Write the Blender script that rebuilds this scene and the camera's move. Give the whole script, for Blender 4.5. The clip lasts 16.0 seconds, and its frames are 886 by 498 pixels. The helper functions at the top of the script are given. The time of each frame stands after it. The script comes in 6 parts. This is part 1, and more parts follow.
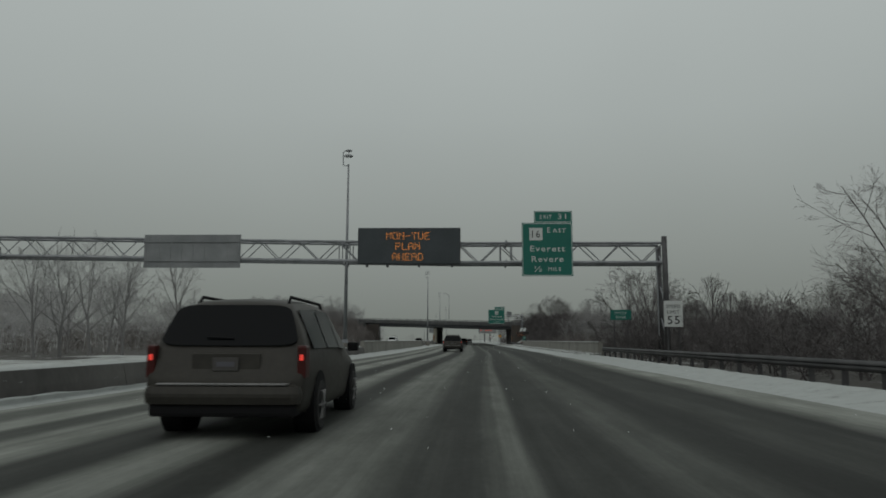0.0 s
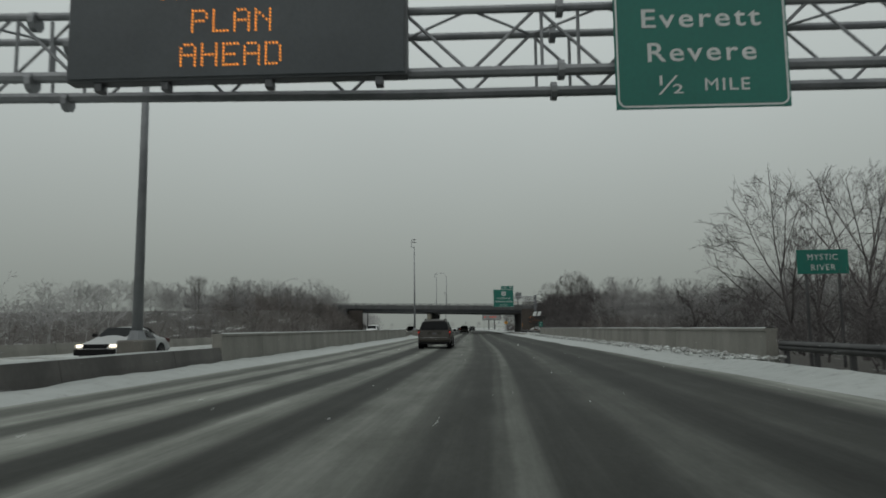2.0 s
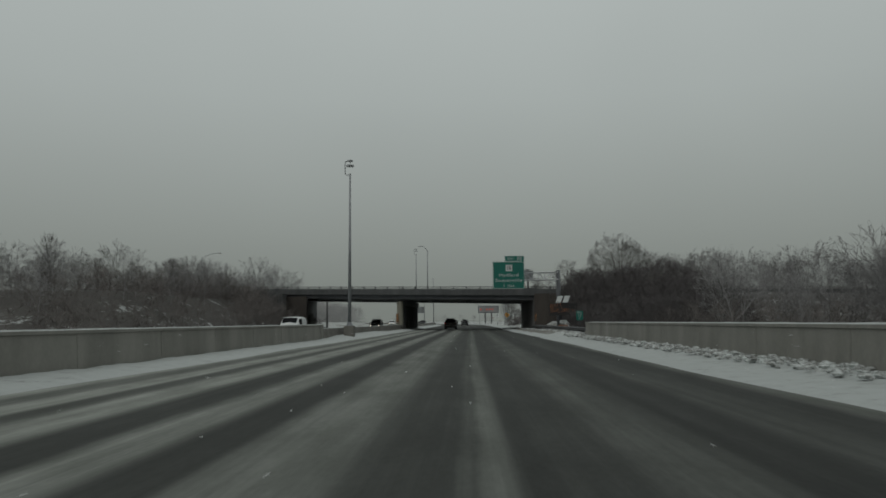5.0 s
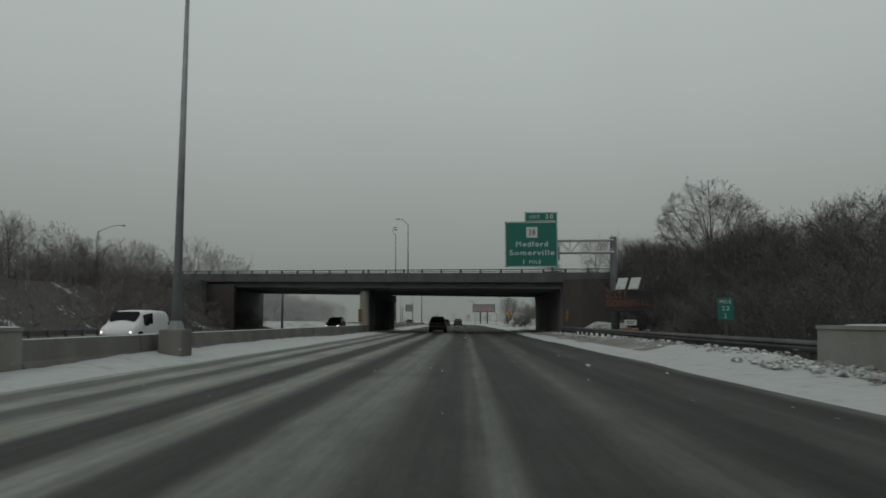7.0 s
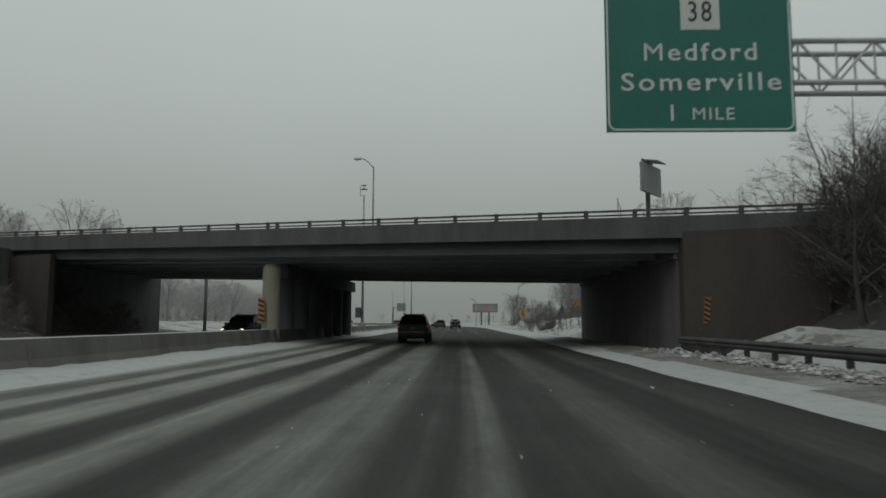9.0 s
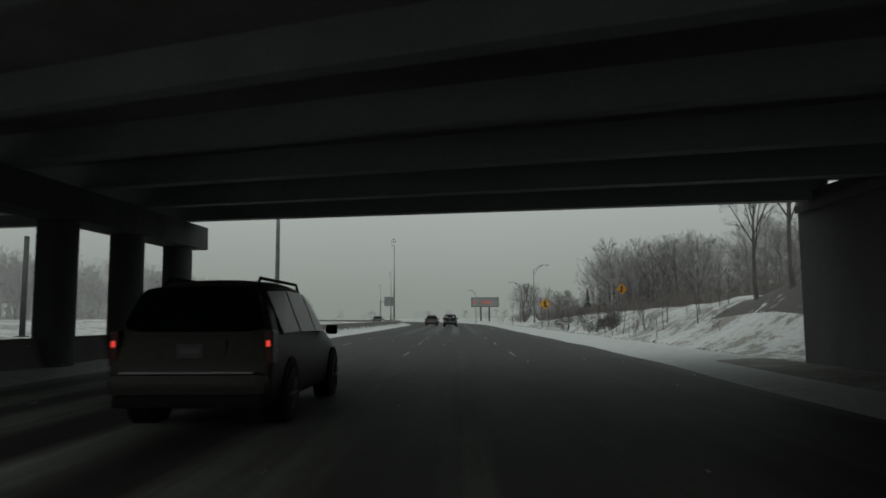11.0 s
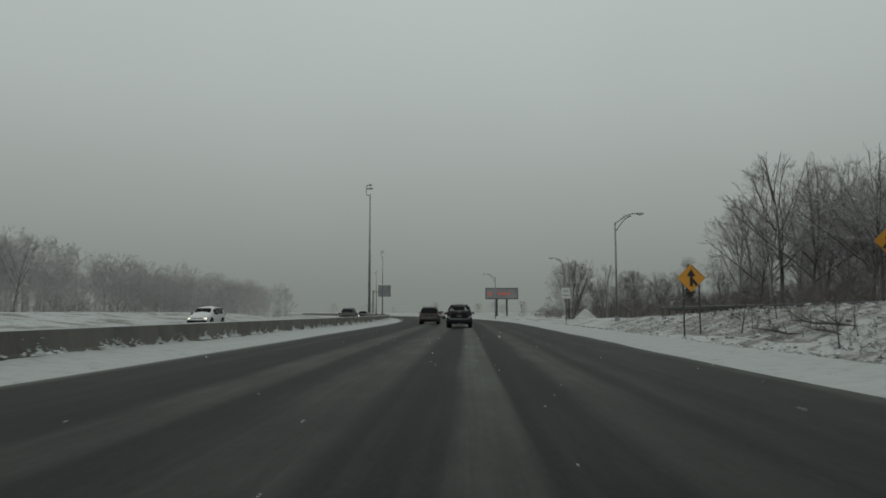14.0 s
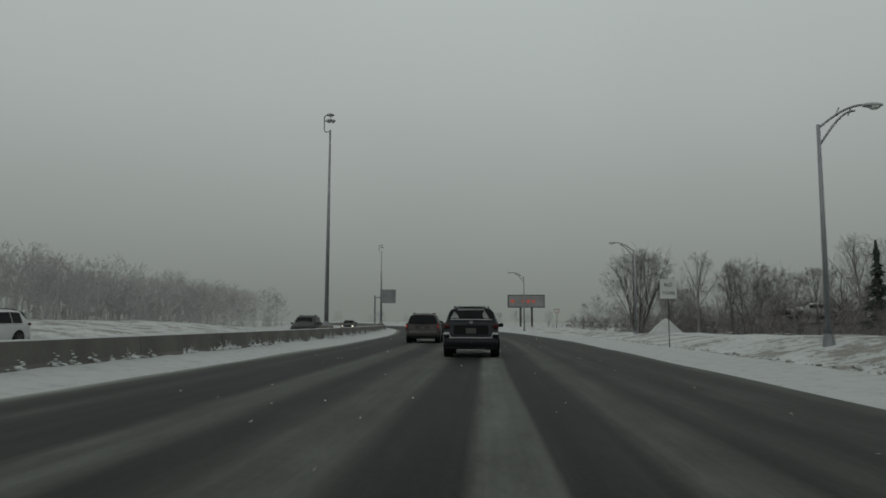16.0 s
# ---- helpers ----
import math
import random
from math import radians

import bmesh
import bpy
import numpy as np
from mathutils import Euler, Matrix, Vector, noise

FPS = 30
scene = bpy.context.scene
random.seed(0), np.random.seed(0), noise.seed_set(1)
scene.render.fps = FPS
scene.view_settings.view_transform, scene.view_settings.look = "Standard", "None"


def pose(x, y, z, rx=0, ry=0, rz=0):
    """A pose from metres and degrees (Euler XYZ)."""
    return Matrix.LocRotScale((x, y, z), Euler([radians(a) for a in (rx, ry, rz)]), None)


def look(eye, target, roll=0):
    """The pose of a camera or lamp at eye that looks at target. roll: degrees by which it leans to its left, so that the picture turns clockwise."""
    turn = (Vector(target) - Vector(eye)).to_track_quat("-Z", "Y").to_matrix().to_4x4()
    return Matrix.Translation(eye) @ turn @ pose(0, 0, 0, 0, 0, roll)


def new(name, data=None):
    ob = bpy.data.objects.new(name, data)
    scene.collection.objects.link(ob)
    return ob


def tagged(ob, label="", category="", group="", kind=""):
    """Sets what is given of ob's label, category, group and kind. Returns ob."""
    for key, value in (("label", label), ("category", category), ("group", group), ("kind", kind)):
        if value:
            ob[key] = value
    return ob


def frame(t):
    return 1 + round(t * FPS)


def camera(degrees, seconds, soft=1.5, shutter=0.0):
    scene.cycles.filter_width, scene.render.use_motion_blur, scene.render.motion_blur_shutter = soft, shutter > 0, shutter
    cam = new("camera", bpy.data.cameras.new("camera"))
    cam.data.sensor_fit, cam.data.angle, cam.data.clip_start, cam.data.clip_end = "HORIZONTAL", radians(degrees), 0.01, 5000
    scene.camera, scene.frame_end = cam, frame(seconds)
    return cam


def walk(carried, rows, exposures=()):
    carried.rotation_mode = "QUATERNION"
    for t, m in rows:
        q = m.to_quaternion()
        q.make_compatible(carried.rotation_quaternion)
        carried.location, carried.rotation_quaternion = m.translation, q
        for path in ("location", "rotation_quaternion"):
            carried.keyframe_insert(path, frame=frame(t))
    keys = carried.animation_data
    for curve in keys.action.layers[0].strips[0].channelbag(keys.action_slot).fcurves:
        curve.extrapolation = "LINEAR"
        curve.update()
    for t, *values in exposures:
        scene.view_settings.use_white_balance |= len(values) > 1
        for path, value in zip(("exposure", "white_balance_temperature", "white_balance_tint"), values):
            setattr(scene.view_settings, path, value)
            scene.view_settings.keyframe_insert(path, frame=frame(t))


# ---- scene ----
cam = camera(63.8, 16.0, soft=1.7, shutter=0.15)
PATH = [
    (0, (-1.384, -19.166, 1.200), (-2.086, 0.660, 3.740), 0.19),
    (0.5, (-1.109, -11.218, 1.219), (-1.816, 8.615, 3.700), -0.58),
    (1, (-0.931, -3.161, 1.217), (-1.728, 16.686, 3.557), -0.41),
    (1.5, (-0.807, 5.068, 1.203), (-1.590, 24.886, 3.778), -0.62),
    (2, (-0.720, 12.700, 1.221), (-1.507, 32.562, 3.430), -0.65),
    (2.5, (-0.260, 20.950, 1.250), (-1.088, 40.793, 3.612), -0.56),
    (3, (0.200, 28.450, 1.238), (-0.766, 48.249, 3.893), -0.49),
    (3.5, (0.553, 35.997, 1.234), (-0.335, 55.872, 3.280), -0.40),
    (6, (0.186, 76.473, 1.236), (-0.373, 96.363, 3.261), -0.37),
    (6.5, (0.169, 84.743, 1.221), (-0.435, 104.631, 3.255), 0.45),
    (7, (0.208, 93.116, 1.219), (-0.319, 113.009, 3.235), -0.15),
    (7.5, (0.273, 101.725, 1.227), (-0.179, 121.634, 3.085), -0.1),
    (8, (0.329, 110.526, 1.252), (-0.135, 130.409, 3.366), -0.15),
    (8.5, (0.388, 119.399, 1.232), (-0.080, 139.281, 3.355), -0.39),
    (9, (0.386, 128.546, 1.231), (-0.133, 148.434, 3.276), 0.17),
    (9.5, (0.482, 137.521, 1.229), (-0.049, 157.427, 3.099), -0.32),
    (10, (0.515, 146.402, 1.220), (0.186, 166.294, 3.275), -0.52),
    (12.5, (0.284, 186.964, 1.249), (-0.440, 206.878, 2.961), 0.07),
    (13, (0.210, 194.908, 1.233), (-0.589, 214.815, 2.990), 0.06),
    (13.5, (0.146, 202.818, 1.230), (-0.725, 222.733, 2.857), 0.12),
    (14, (-0.005, 210.678, 1.205), (-0.741, 230.586, 2.977), -0.05),
    (14.5, (-0.045, 218.414, 1.219), (-0.854, 238.323, 2.951), 0.01),
    (15, (-0.093, 226.021, 1.214), (-0.961, 245.927, 2.952), 0.29),
    (15.5, (-0.155, 233.490, 1.222), (-1.213, 253.349, 3.338), 0.43),
    (16, (-0.173, 240.861, 1.244), (-1.455, 260.715, 3.283), 0.26),
]
walk(cam, [(t, look(eye, target, roll)) for t, eye, target, roll in PATH],
     exposures=[(0, -0.05), (1.5, 0.09), (2.0, 0.28), (2.4, 0.06), (3.0, 0.02), (3.5, -0.06), (7, 0.05), (8.5, 0.1), (9.5, 0.29), (10.2, 0.42), (12.5, 0.21), (14.5, 0.12), (16, 0.02)])

# ---- light: a thick, even winter overcast ----
world = bpy.data.worlds.new("world")
scene.world = world
world.use_nodes = True
wn, wl = world.node_tree.nodes, world.node_tree.links
wn.clear()
w_out = wn.new("ShaderNodeOutputWorld")
w_bg = wn.new("ShaderNodeBackground")
w_geo = wn.new("ShaderNodeTexCoord")
w_sep = wn.new("ShaderNodeSeparateXYZ")
w_ramp = wn.new("ShaderNodeValToRGB")
w_ramp.color_ramp.elements[0].position, w_ramp.color_ramp.elements[0].color = 0.0, (0.198, 0.218, 0.2, 1)
w_ramp.color_ramp.elements[1].position, w_ramp.color_ramp.elements[1].color = 1.0, (0.46, 0.5, 0.49, 1)
for pos, col in ((0.03, (0.208, 0.229, 0.21, 1)), (0.12, (0.268, 0.294, 0.276, 1)), (0.3, (0.375, 0.412, 0.4, 1)), (0.5, (0.45, 0.492, 0.482, 1))):
    w_ramp.color_ramp.elements.new(pos).color = col
w_sky = wn.new("ShaderNodeTexSky")
w_sky.sky_type, w_sky.sun_disc = "NISHITA", False
w_sky.sun_elevation, w_sky.sun_rotation, w_sky.dust_density = radians(28), radians(150), 8.0
w_hsv = wn.new("ShaderNodeHueSaturation")
w_hsv.inputs["Saturation"].default_value, w_hsv.inputs["Value"].default_value = 0.12, 0.06
w_mix = wn.new("ShaderNodeMix")
w_mix.data_type = "RGBA"
w_mix.inputs["Factor"].default_value = 0.93
w_noise = wn.new("ShaderNodeTexNoise")
w_noise.inputs["Scale"].default_value, w_noise.inputs["Detail"].default_value = 1.6, 3.0
w_cloud = wn.new("ShaderNodeMapRange")
w_cloud.inputs["From Min"].default_value, w_cloud.inputs["From Max"].default_value = 0.3, 0.7
w_cloud.inputs["To Min"].default_value, w_cloud.inputs["To Max"].default_value = 0.96, 1.04
wl.new(w_geo.outputs["Generated"], w_sep.inputs[0])
wl.new(w_sep.outputs["Z"], w_ramp.inputs["Fac"])
wl.new(w_geo.outputs["Generated"], w_noise.inputs["Vector"])
wl.new(w_noise.outputs["Fac"], w_cloud.inputs["Value"])
wl.new(w_cloud.outputs["Result"], w_bg.inputs["Strength"])
wl.new(w_sky.outputs["Color"], w_hsv.inputs["Color"])
wl.new(w_hsv.outputs["Color"], w_mix.inputs["A"])
wl.new(w_ramp.outputs["Color"], w_mix.inputs["B"])
wl.new(w_mix.outputs["Result"], w_bg.inputs["Color"])
wl.new(w_bg.outputs["Background"], w_out.inputs["Surface"])
sun = new("sun", bpy.data.lights.new("sun", "SUN"))
sun.data.energy, sun.data.angle, sun.data.color = 0.5, radians(60), (1.0, 0.97, 0.93)
sun.matrix_world = look((0, 0, 60), (25, 40, 0))

# ---- materials ----
class Nodes:
    """A small wrapper to write node materials in few lines."""
    def __init__(self, name, rough=0.7, metal=0.0, spec=0.5):
        self.mat = bpy.data.materials.new(name)
        self.mat.use_nodes = True
        self.t = self.mat.node_tree
        self.b = self.t.nodes["Principled BSDF"]
        self.b.inputs["Roughness"].default_value = rough
        self.b.inputs["Metallic"].default_value = metal
        self.b.inputs["Specular IOR Level"].default_value = spec

    def node(self, kind, **values):
        n = self.t.nodes.new("ShaderNode" + kind)
        for key, value in values.items():
            n.inputs[key.replace("_", " ")].default_value = value
        return n

    def link(self, a, b):
        self.t.links.new(a, b)

    def coords(self, scale=(1, 1, 1), source="Object"):
        c, m = self.node("TexCoord"), self.node("Mapping")
        m.inputs["Scale"].default_value = scale
        self.link(c.outputs[source], m.inputs["Vector"])
        return m.outputs["Vector"]

    def noise(self, vec, scale, detail=4.0, rough=0.6):
        n = self.node("TexNoise", Scale=scale, Detail=detail, Roughness=rough)
        self.link(vec, n.inputs["Vector"])
        return n.outputs["Fac"]

    def ramp(self, fac, stops):
        r = self.node("ValToRGB")
        e = r.color_ramp.elements
        while len(e) < len(stops):
            e.new(0.5)
        for s, (pos, col) in zip(e, stops):
            s.position = pos
            s.color = (*col, 1) if len(col) == 3 else col
        self.link(fac, r.inputs["Fac"])
        return r.outputs["Color"]

    def math(self, op, a, b=0.0, clamp=False):
        m = self.node("Math")
        m.operation, m.use_clamp = op, clamp
        for k, v in enumerate((a, b)):
            if isinstance(v, (int, float)):
                m.inputs[k].default_value = v
            else:
                self.link(v, m.inputs[k])
        return m.outputs[0]

    def mix(self, fac, a, b):
        m = self.node("Mix")
        m.data_type = "RGBA"
        for key, v in (("Factor", fac), ("A", a), ("B", b)):
            sock = [s for s in m.inputs if s.name == key and s.enabled][0]
            if isinstance(v, (int, float)):
                sock.default_value = v
            elif isinstance(v, tuple):
                sock.default_value = (*v, 1)
            else:
                self.link(v, sock)
        return [s for s in m.outputs if s.enabled][0]

    def bump(self, height, strength=0.3, distance=0.02):
        n = self.node("Bump", Strength=strength, Distance=distance)
        self.link(height, n.inputs["Height"])
        self.link(n.outputs["Normal"], self.b.inputs["Normal"])

    def colour(self, value):
        if isinstance(value, tuple):
            self.b.inputs["Base Color"].default_value = (*value, 1)
        else:
            self.link(value, self.b.inputs["Base Color"])
        return self.mat


def weathered(name, dark, light, scale=3.0, rough=0.7, metal=0.0, bump=0.15, stretch=(1, 1, 1), spec=0.4):
    """A surface that varies between two colours at two scales, with fine relief."""
    m = Nodes(name, rough, metal, spec)
    v = m.coords(stretch)
    big, fine = m.noise(v, scale * 0.3, 3), m.noise(v, scale * 9, 5)
    both = m.math("ADD", m.math("MULTIPLY", big, 0.65), m.math("MULTIPLY", fine, 0.35))
    rr = m.math("ADD", m.math("MULTIPLY", fine, 0.25), rough - 0.12, True)
    m.link(rr, m.b.inputs["Roughness"])
    m.bump(fine, bump, 0.01)
    return m.colour(m.ramp(both, [(0.34, dark), (0.66, light)]))


def plain(name, colour, rough=0.5, metal=0.0, spec=0.5):
    return Nodes(name, rough, metal, spec).colour(colour)


def glowing(name, colour, power, rough=0.3):
    m = Nodes(name, rough)
    m.b.inputs["Emission Color"].default_value = (*colour, 1)
    m.b.inputs["Emission Strength"].default_value = power
    return m.colour(tuple(0.4 * c for c in colour))


def road_material():
    """Wet asphalt under slush, worn away along the wheel tracks. The UV map holds metres: across the road, and along it."""
    m = Nodes("road_surface", 0.5, 0, 0.06)
    uv = m.node("UVMap")
    uv.uv_map = "lane"
    s = m.node("SeparateXYZ")
    m.link(uv.outputs["UV"], s.inputs[0])
    u, v = s.outputs["X"], s.outputs["Y"]

    def stretched(a, b):
        c = m.node("CombineXYZ")
        m.link(m.math("MULTIPLY", u, a), c.inputs["X"])
        m.link(m.math("MULTIPLY", v, b), c.inputs["Y"])
        return c.outputs[0]
    wander = m.noise(stretched(0.25, 0.03), 1.0, 3)
    streak = m.noise(stretched(4.0, 0.06), 1.0, 5, 0.65)
    patch = m.noise(stretched(1.2, 0.35), 1.0, 5, 0.65)
    fine = m.noise(stretched(14.0, 6.0), 1.0, 4, 0.7)
    across = m.math("ADD", u, m.math("MULTIPLY", m.math("SUBTRACT", wander, 0.5), 0.25))
    across = m.math("ADD", across, m.math("MULTIPLY", m.math("SUBTRACT", patch, 0.5), 0.13))
    t = m.math("DIVIDE", m.math("ADD", across, 10.0), 18.0, True)

    def profile(stops):
        return m.ramp(t, [((x + 10.0) / 18.0, (g, g, g)) for x, g in stops])
    first = profile([(-8.0, .97), (-7.72, .42), (-7.25, .42), (-6.95, .9), (-6.5, .88), (-6.28, .26), (-5.88, .26), (-5.6, .86), (-4.95, .82), (-4.6, .1), (-3.95, .1), (-3.6, .72), (-3.2, .64), (-2.85, .09), (-2.3, .1),
                     (-1.95, .55), (-1.2, .5), (-.75, .14), (-.1, .11), (.03, .28), (.1, .16), (.18, .42), (.36, .44), (.5, .09), (1.35, .12), (1.7, .29), (2.2, .22), (2.6, .05), (3.3, .07), (3.5, .17), (4.9, .06), (5.9, .95)])
    last = profile([(-8.0, .97), (-7.55, .6), (-7.2, .12), (-6.6, .04), (-6.2, .13), (-5.8, .04), (-4.4, .03), (-4.05, .24), (-3.5, .24), (-3.15, .03), (-2.6, .05), (-2.2, .2), (-1.4, .24), (-1.05, .03), (-.2, .02), (-.02, .34),
                    (.52, .34), (.62, .02), (1.45, .04), (1.75, .24), (2.2, .2), (2.5, .04), (3.0, .14), (3.5, .05), (4.2, .12), (5.2, .08), (6.2, .5), (6.7, 1)])
    thaw = profile([(-9.4, 1), (-8.6, .9), (-8.0, .04), (-3, .03), (0, .02), (4.0, .03), (5.6, .1), (6.2, .5), (6.7, 1)])

    def rise(a, b):
        n = m.node("MapRange")
        n.interpolation_type = "SMOOTHSTEP"
        m.link(v, n.inputs["Value"])
        n.inputs["From Min"].default_value, n.inputs["From Max"].default_value = a, b
        return n.outputs["Result"]
    snow = m.mix(rise(172, 190), first, thaw)
    snow = m.mix(rise(206, 232), snow, last)
    loose = m.math("ADD", m.math("MULTIPLY", m.math("SUBTRACT", streak, 0.5), 0.75), m.math("MULTIPLY", m.math("SUBTRACT", fine, 0.5), 0.3))
    cover = m.math("MULTIPLY", snow, m.math("ADD", m.math("MULTIPLY", loose, 1.6), 1.0), True)
    film = m.math("MULTIPLY", m.math("SUBTRACT", m.math("ADD", m.math("MULTIPLY", streak, 0.7), m.math("MULTIPLY", patch, 0.3)), 0.47), 0.2, True)
    cover = m.math("ADD", cover, film, True)
    slush = m.ramp(patch, [(0.3, (0.175, 0.184, 0.166)), (0.7, (0.295, 0.308, 0.283))])
    tar = m.ramp(fine, [(0.3, (0.011, 0.0115, 0.011)), (0.7, (0.018, 0.019, 0.0178))])
    m.link(m.math("ADD", m.math("MULTIPLY", cover, 0.25), 0.62, True), m.b.inputs["Roughness"])
    m.bump(m.math("ADD", m.math("MULTIPLY", cover, 1.0), m.math("MULTIPLY", fine, 0.25)), 0.35, 0.02)
    return m.colour(m.mix(cover, tar, slush))


def snow_material(name, dirt=0.25, brush=0.0, clean=1.0, grain=1.0, relief=0.06):
    """Old snow with grit; brush shows as brown grass breaking through."""
    m = Nodes(name, 0.75, 0, 0.3)
    v = m.coords()
    big, mid, fine = m.noise(v, 0.35 * grain, 4), m.noise(v, 2.3 * grain, 5, 0.7), m.noise(v, 22, 4)
    white = m.ramp(mid, [(0.3, tuple(clean * c for c in ((0.36, 0.38, 0.37) if relief > 0.04 else (0.47, 0.5, 0.485)))), (0.6, tuple(clean * c for c in (0.54, 0.57, 0.56)))])
    grit = m.ramp(m.math("ADD", m.math("MULTIPLY", mid, 0.6), m.math("MULTIPLY", fine, 0.4)), [(0.30 + 0.2 * dirt, (1, 1, 1)), (0.40 + 0.2 * dirt, (0, 0, 0))])
    col = m.mix(m.math("MULTIPLY", grit, 0.8), white, (0.16, 0.155, 0.145))
    if brush:
        g = m.ramp(m.math("ADD", m.math("MULTIPLY", big, 0.5), m.math("MULTIPLY", mid, 0.5)), [(0.53 - 0.05 * brush, (0, 0, 0)), (0.585 - 0.05 * brush, (1, 1, 1))])
        col = m.mix(m.math("MULTIPLY", g, 0.75 if brush < 2 else 0.97), col, (0.10, 0.085, 0.065) if brush < 2 else (0.05, 0.045, 0.04))
    m.bump(m.math("ADD", mid, m.math("MULTIPLY", fine, 0.3)), 0.5, relief)
    return m.colour(col)


ROAD = road_material()
SNOW = snow_material("plowed_snow", 0.18, clean=0.68, relief=0.02)
FIELD = snow_material("snow_field", 0.1, 0.6, clean=0.85)
THAWED = snow_material("thawed_slope", 0.45, 1.5, clean=0.9, grain=2.6)
LITTER = snow_material("leaf_litter", 0.1, 3.0)
CONCRETE = weathered("concrete", (0.15, 0.147, 0.132), (0.255, 0.25, 0.226), 2.0, 0.85, bump=0.25, stretch=(1, 1, 0.35))
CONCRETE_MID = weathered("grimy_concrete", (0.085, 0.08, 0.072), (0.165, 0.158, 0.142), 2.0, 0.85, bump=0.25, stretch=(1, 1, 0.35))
CONCRETE_DARK = weathered("dark_concrete", (0.06, 0.058, 0.056), (0.125, 0.12, 0.114), 1.6, 0.9, bump=0.3, stretch=(1, 1, 0.3))
ABUTMENT_DARK = weathered("abutment_concrete", (0.09, 0.088, 0.088), (0.155, 0.152, 0.149), 1.6, 0.9, bump=0.3, stretch=(1, 1, 0.3))
FASCIA = weathered("dark_kerb_concrete", (0.052, 0.054, 0.055), (0.1, 0.103, 0.104), 2.4, 0.9, bump=0.3, stretch=(1, 1, 0.25))
STAIN_AND_SHADE = weathered("wing_wall_concrete", (0.032, 0.028, 0.025), (0.066, 0.057, 0.05), 1.2, 0.9, bump=0.3, stretch=(1, 1, 0.4))
# Soffit and inner girders coloured paler to stand in for haze over the dark.
SOFFIT = weathered("soffit_concrete", (0.24, 0.237, 0.234), (0.36, 0.355, 0.348), 1.6, 0.9, bump=0.3)
GIRDER_HAZED = weathered("inner_girder_paint_hazed", (0.24, 0.247, 0.257), (0.35, 0.358, 0.37), 1.5, 0.75, 0.0)
GIRDER_PAINT = weathered("girder_paint", (0.05, 0.053, 0.058), (0.095, 0.1, 0.106), 1.5, 0.7, 0.0)
GALVANISED = weathered("galvanised_steel", (0.16, 0.17, 0.18), (0.27, 0.28, 0.29), 4.0, 0.55, 0.4, 0.1)
RAIL_STEEL = weathered("weathered_rail_steel", (0.04, 0.04, 0.042), (0.095, 0.095, 0.097), 3.0, 0.7, 0.2, 0.1)
DULL_ZINC = weathered("dull_zinc", (0.07, 0.074, 0.08), (0.135, 0.14, 0.148), 3.0, 0.65, 0.3, 0.1)
ALUMINIUM = weathered("aluminium", (0.3, 0.31, 0.32), (0.45, 0.46, 0.47), 3.0, 0.55, 0.15, 0.1)
SIGN_GREEN = weathered("sign_green", (0.004, 0.1, 0.078), (0.007, 0.138, 0.107), 1.2, 0.45, bump=0.02)
SIGN_WHITE = weathered("sign_white", (0.42, 0.445, 0.435), (0.56, 0.58, 0.57), 3.0, 0.45, bump=0.02)
SIGN_BLACK = plain("sign_black", (0.012, 0.012, 0.012), 0.5)
SIGN_YELLOW = weathered("sign_amber", (0.44, 0.2, 0.024), (0.57, 0.275, 0.034), 3.0, 0.45, bump=0.02)
HAZARD_AMBER = weathered("faded_amber", (0.25, 0.115, 0.04), (0.36, 0.165, 0.055), 5.0, 0.6, bump=0.02)
SIGN_BACK = weathered("sign_back", (0.15, 0.16, 0.165), (0.24, 0.25, 0.255), 2.0, 0.6, 0.3, 0.1)
BOARD_FACE = weathered("message_board_face", (0.028, 0.035, 0.04), (0.05, 0.06, 0.066), 1.5, 0.35, 0.0, 0.03)
BOARD_CASE = weathered("message_board_case", (0.05, 0.055, 0.06), (0.09, 0.095, 0.1), 1.5, 0.5, 0.2, 0.05)
LED_AMBER = glowing("amber_led", (1.0, 0.34, 0.04), 0.7)
LED_DIM = glowing("dim_amber_led", (1.0, 0.30, 0.05), 0.15)
LED_RED = glowing("red_led", (1.0, 0.2, 0.15), 0.1)
BARK = weathered("damp_bark", (0.06, 0.055, 0.052), (0.14, 0.132, 0.126), 6.0, 0.9, bump=0.5, stretch=(1, 1, 0.3))
TWIG = weathered("damp_twigs", (0.1, 0.095, 0.092), (0.2, 0.193, 0.189), 2.0, 0.9, bump=0.0)
# Far twigs are paler than near ones: haze put into the colour.
HAZE_TWIG = weathered("haze_pale_far_twigs", (0.3, 0.298, 0.296), (0.47, 0.468, 0.466), 0.6, 0.95, bump=0.0)
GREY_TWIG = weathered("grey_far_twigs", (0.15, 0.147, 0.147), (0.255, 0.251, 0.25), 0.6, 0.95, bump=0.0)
BRUSH = weathered("brush_stems", (0.095, 0.084, 0.079), (0.185, 0.17, 0.162), 2.0, 0.9, bump=0.0)
BRUSH_DARK = weathered("dark_vine_stems", (0.06, 0.055, 0.056), (0.118, 0.109, 0.108), 2.0, 0.95, bump=0.0)
NEEDLE = weathered("conifer_needles", (0.018, 0.026, 0.02), (0.04, 0.052, 0.042), 4.0, 0.9, bump=0.0)
PAINT_MARK = weathered("road_paint", (0.03, 0.03, 0.029), (0.19, 0.19, 0.182), 3.5, 0.6, bump=0.1)

BAR_GREY = plain("plate_bars", (0.08, 0.08, 0.095), 0.5)

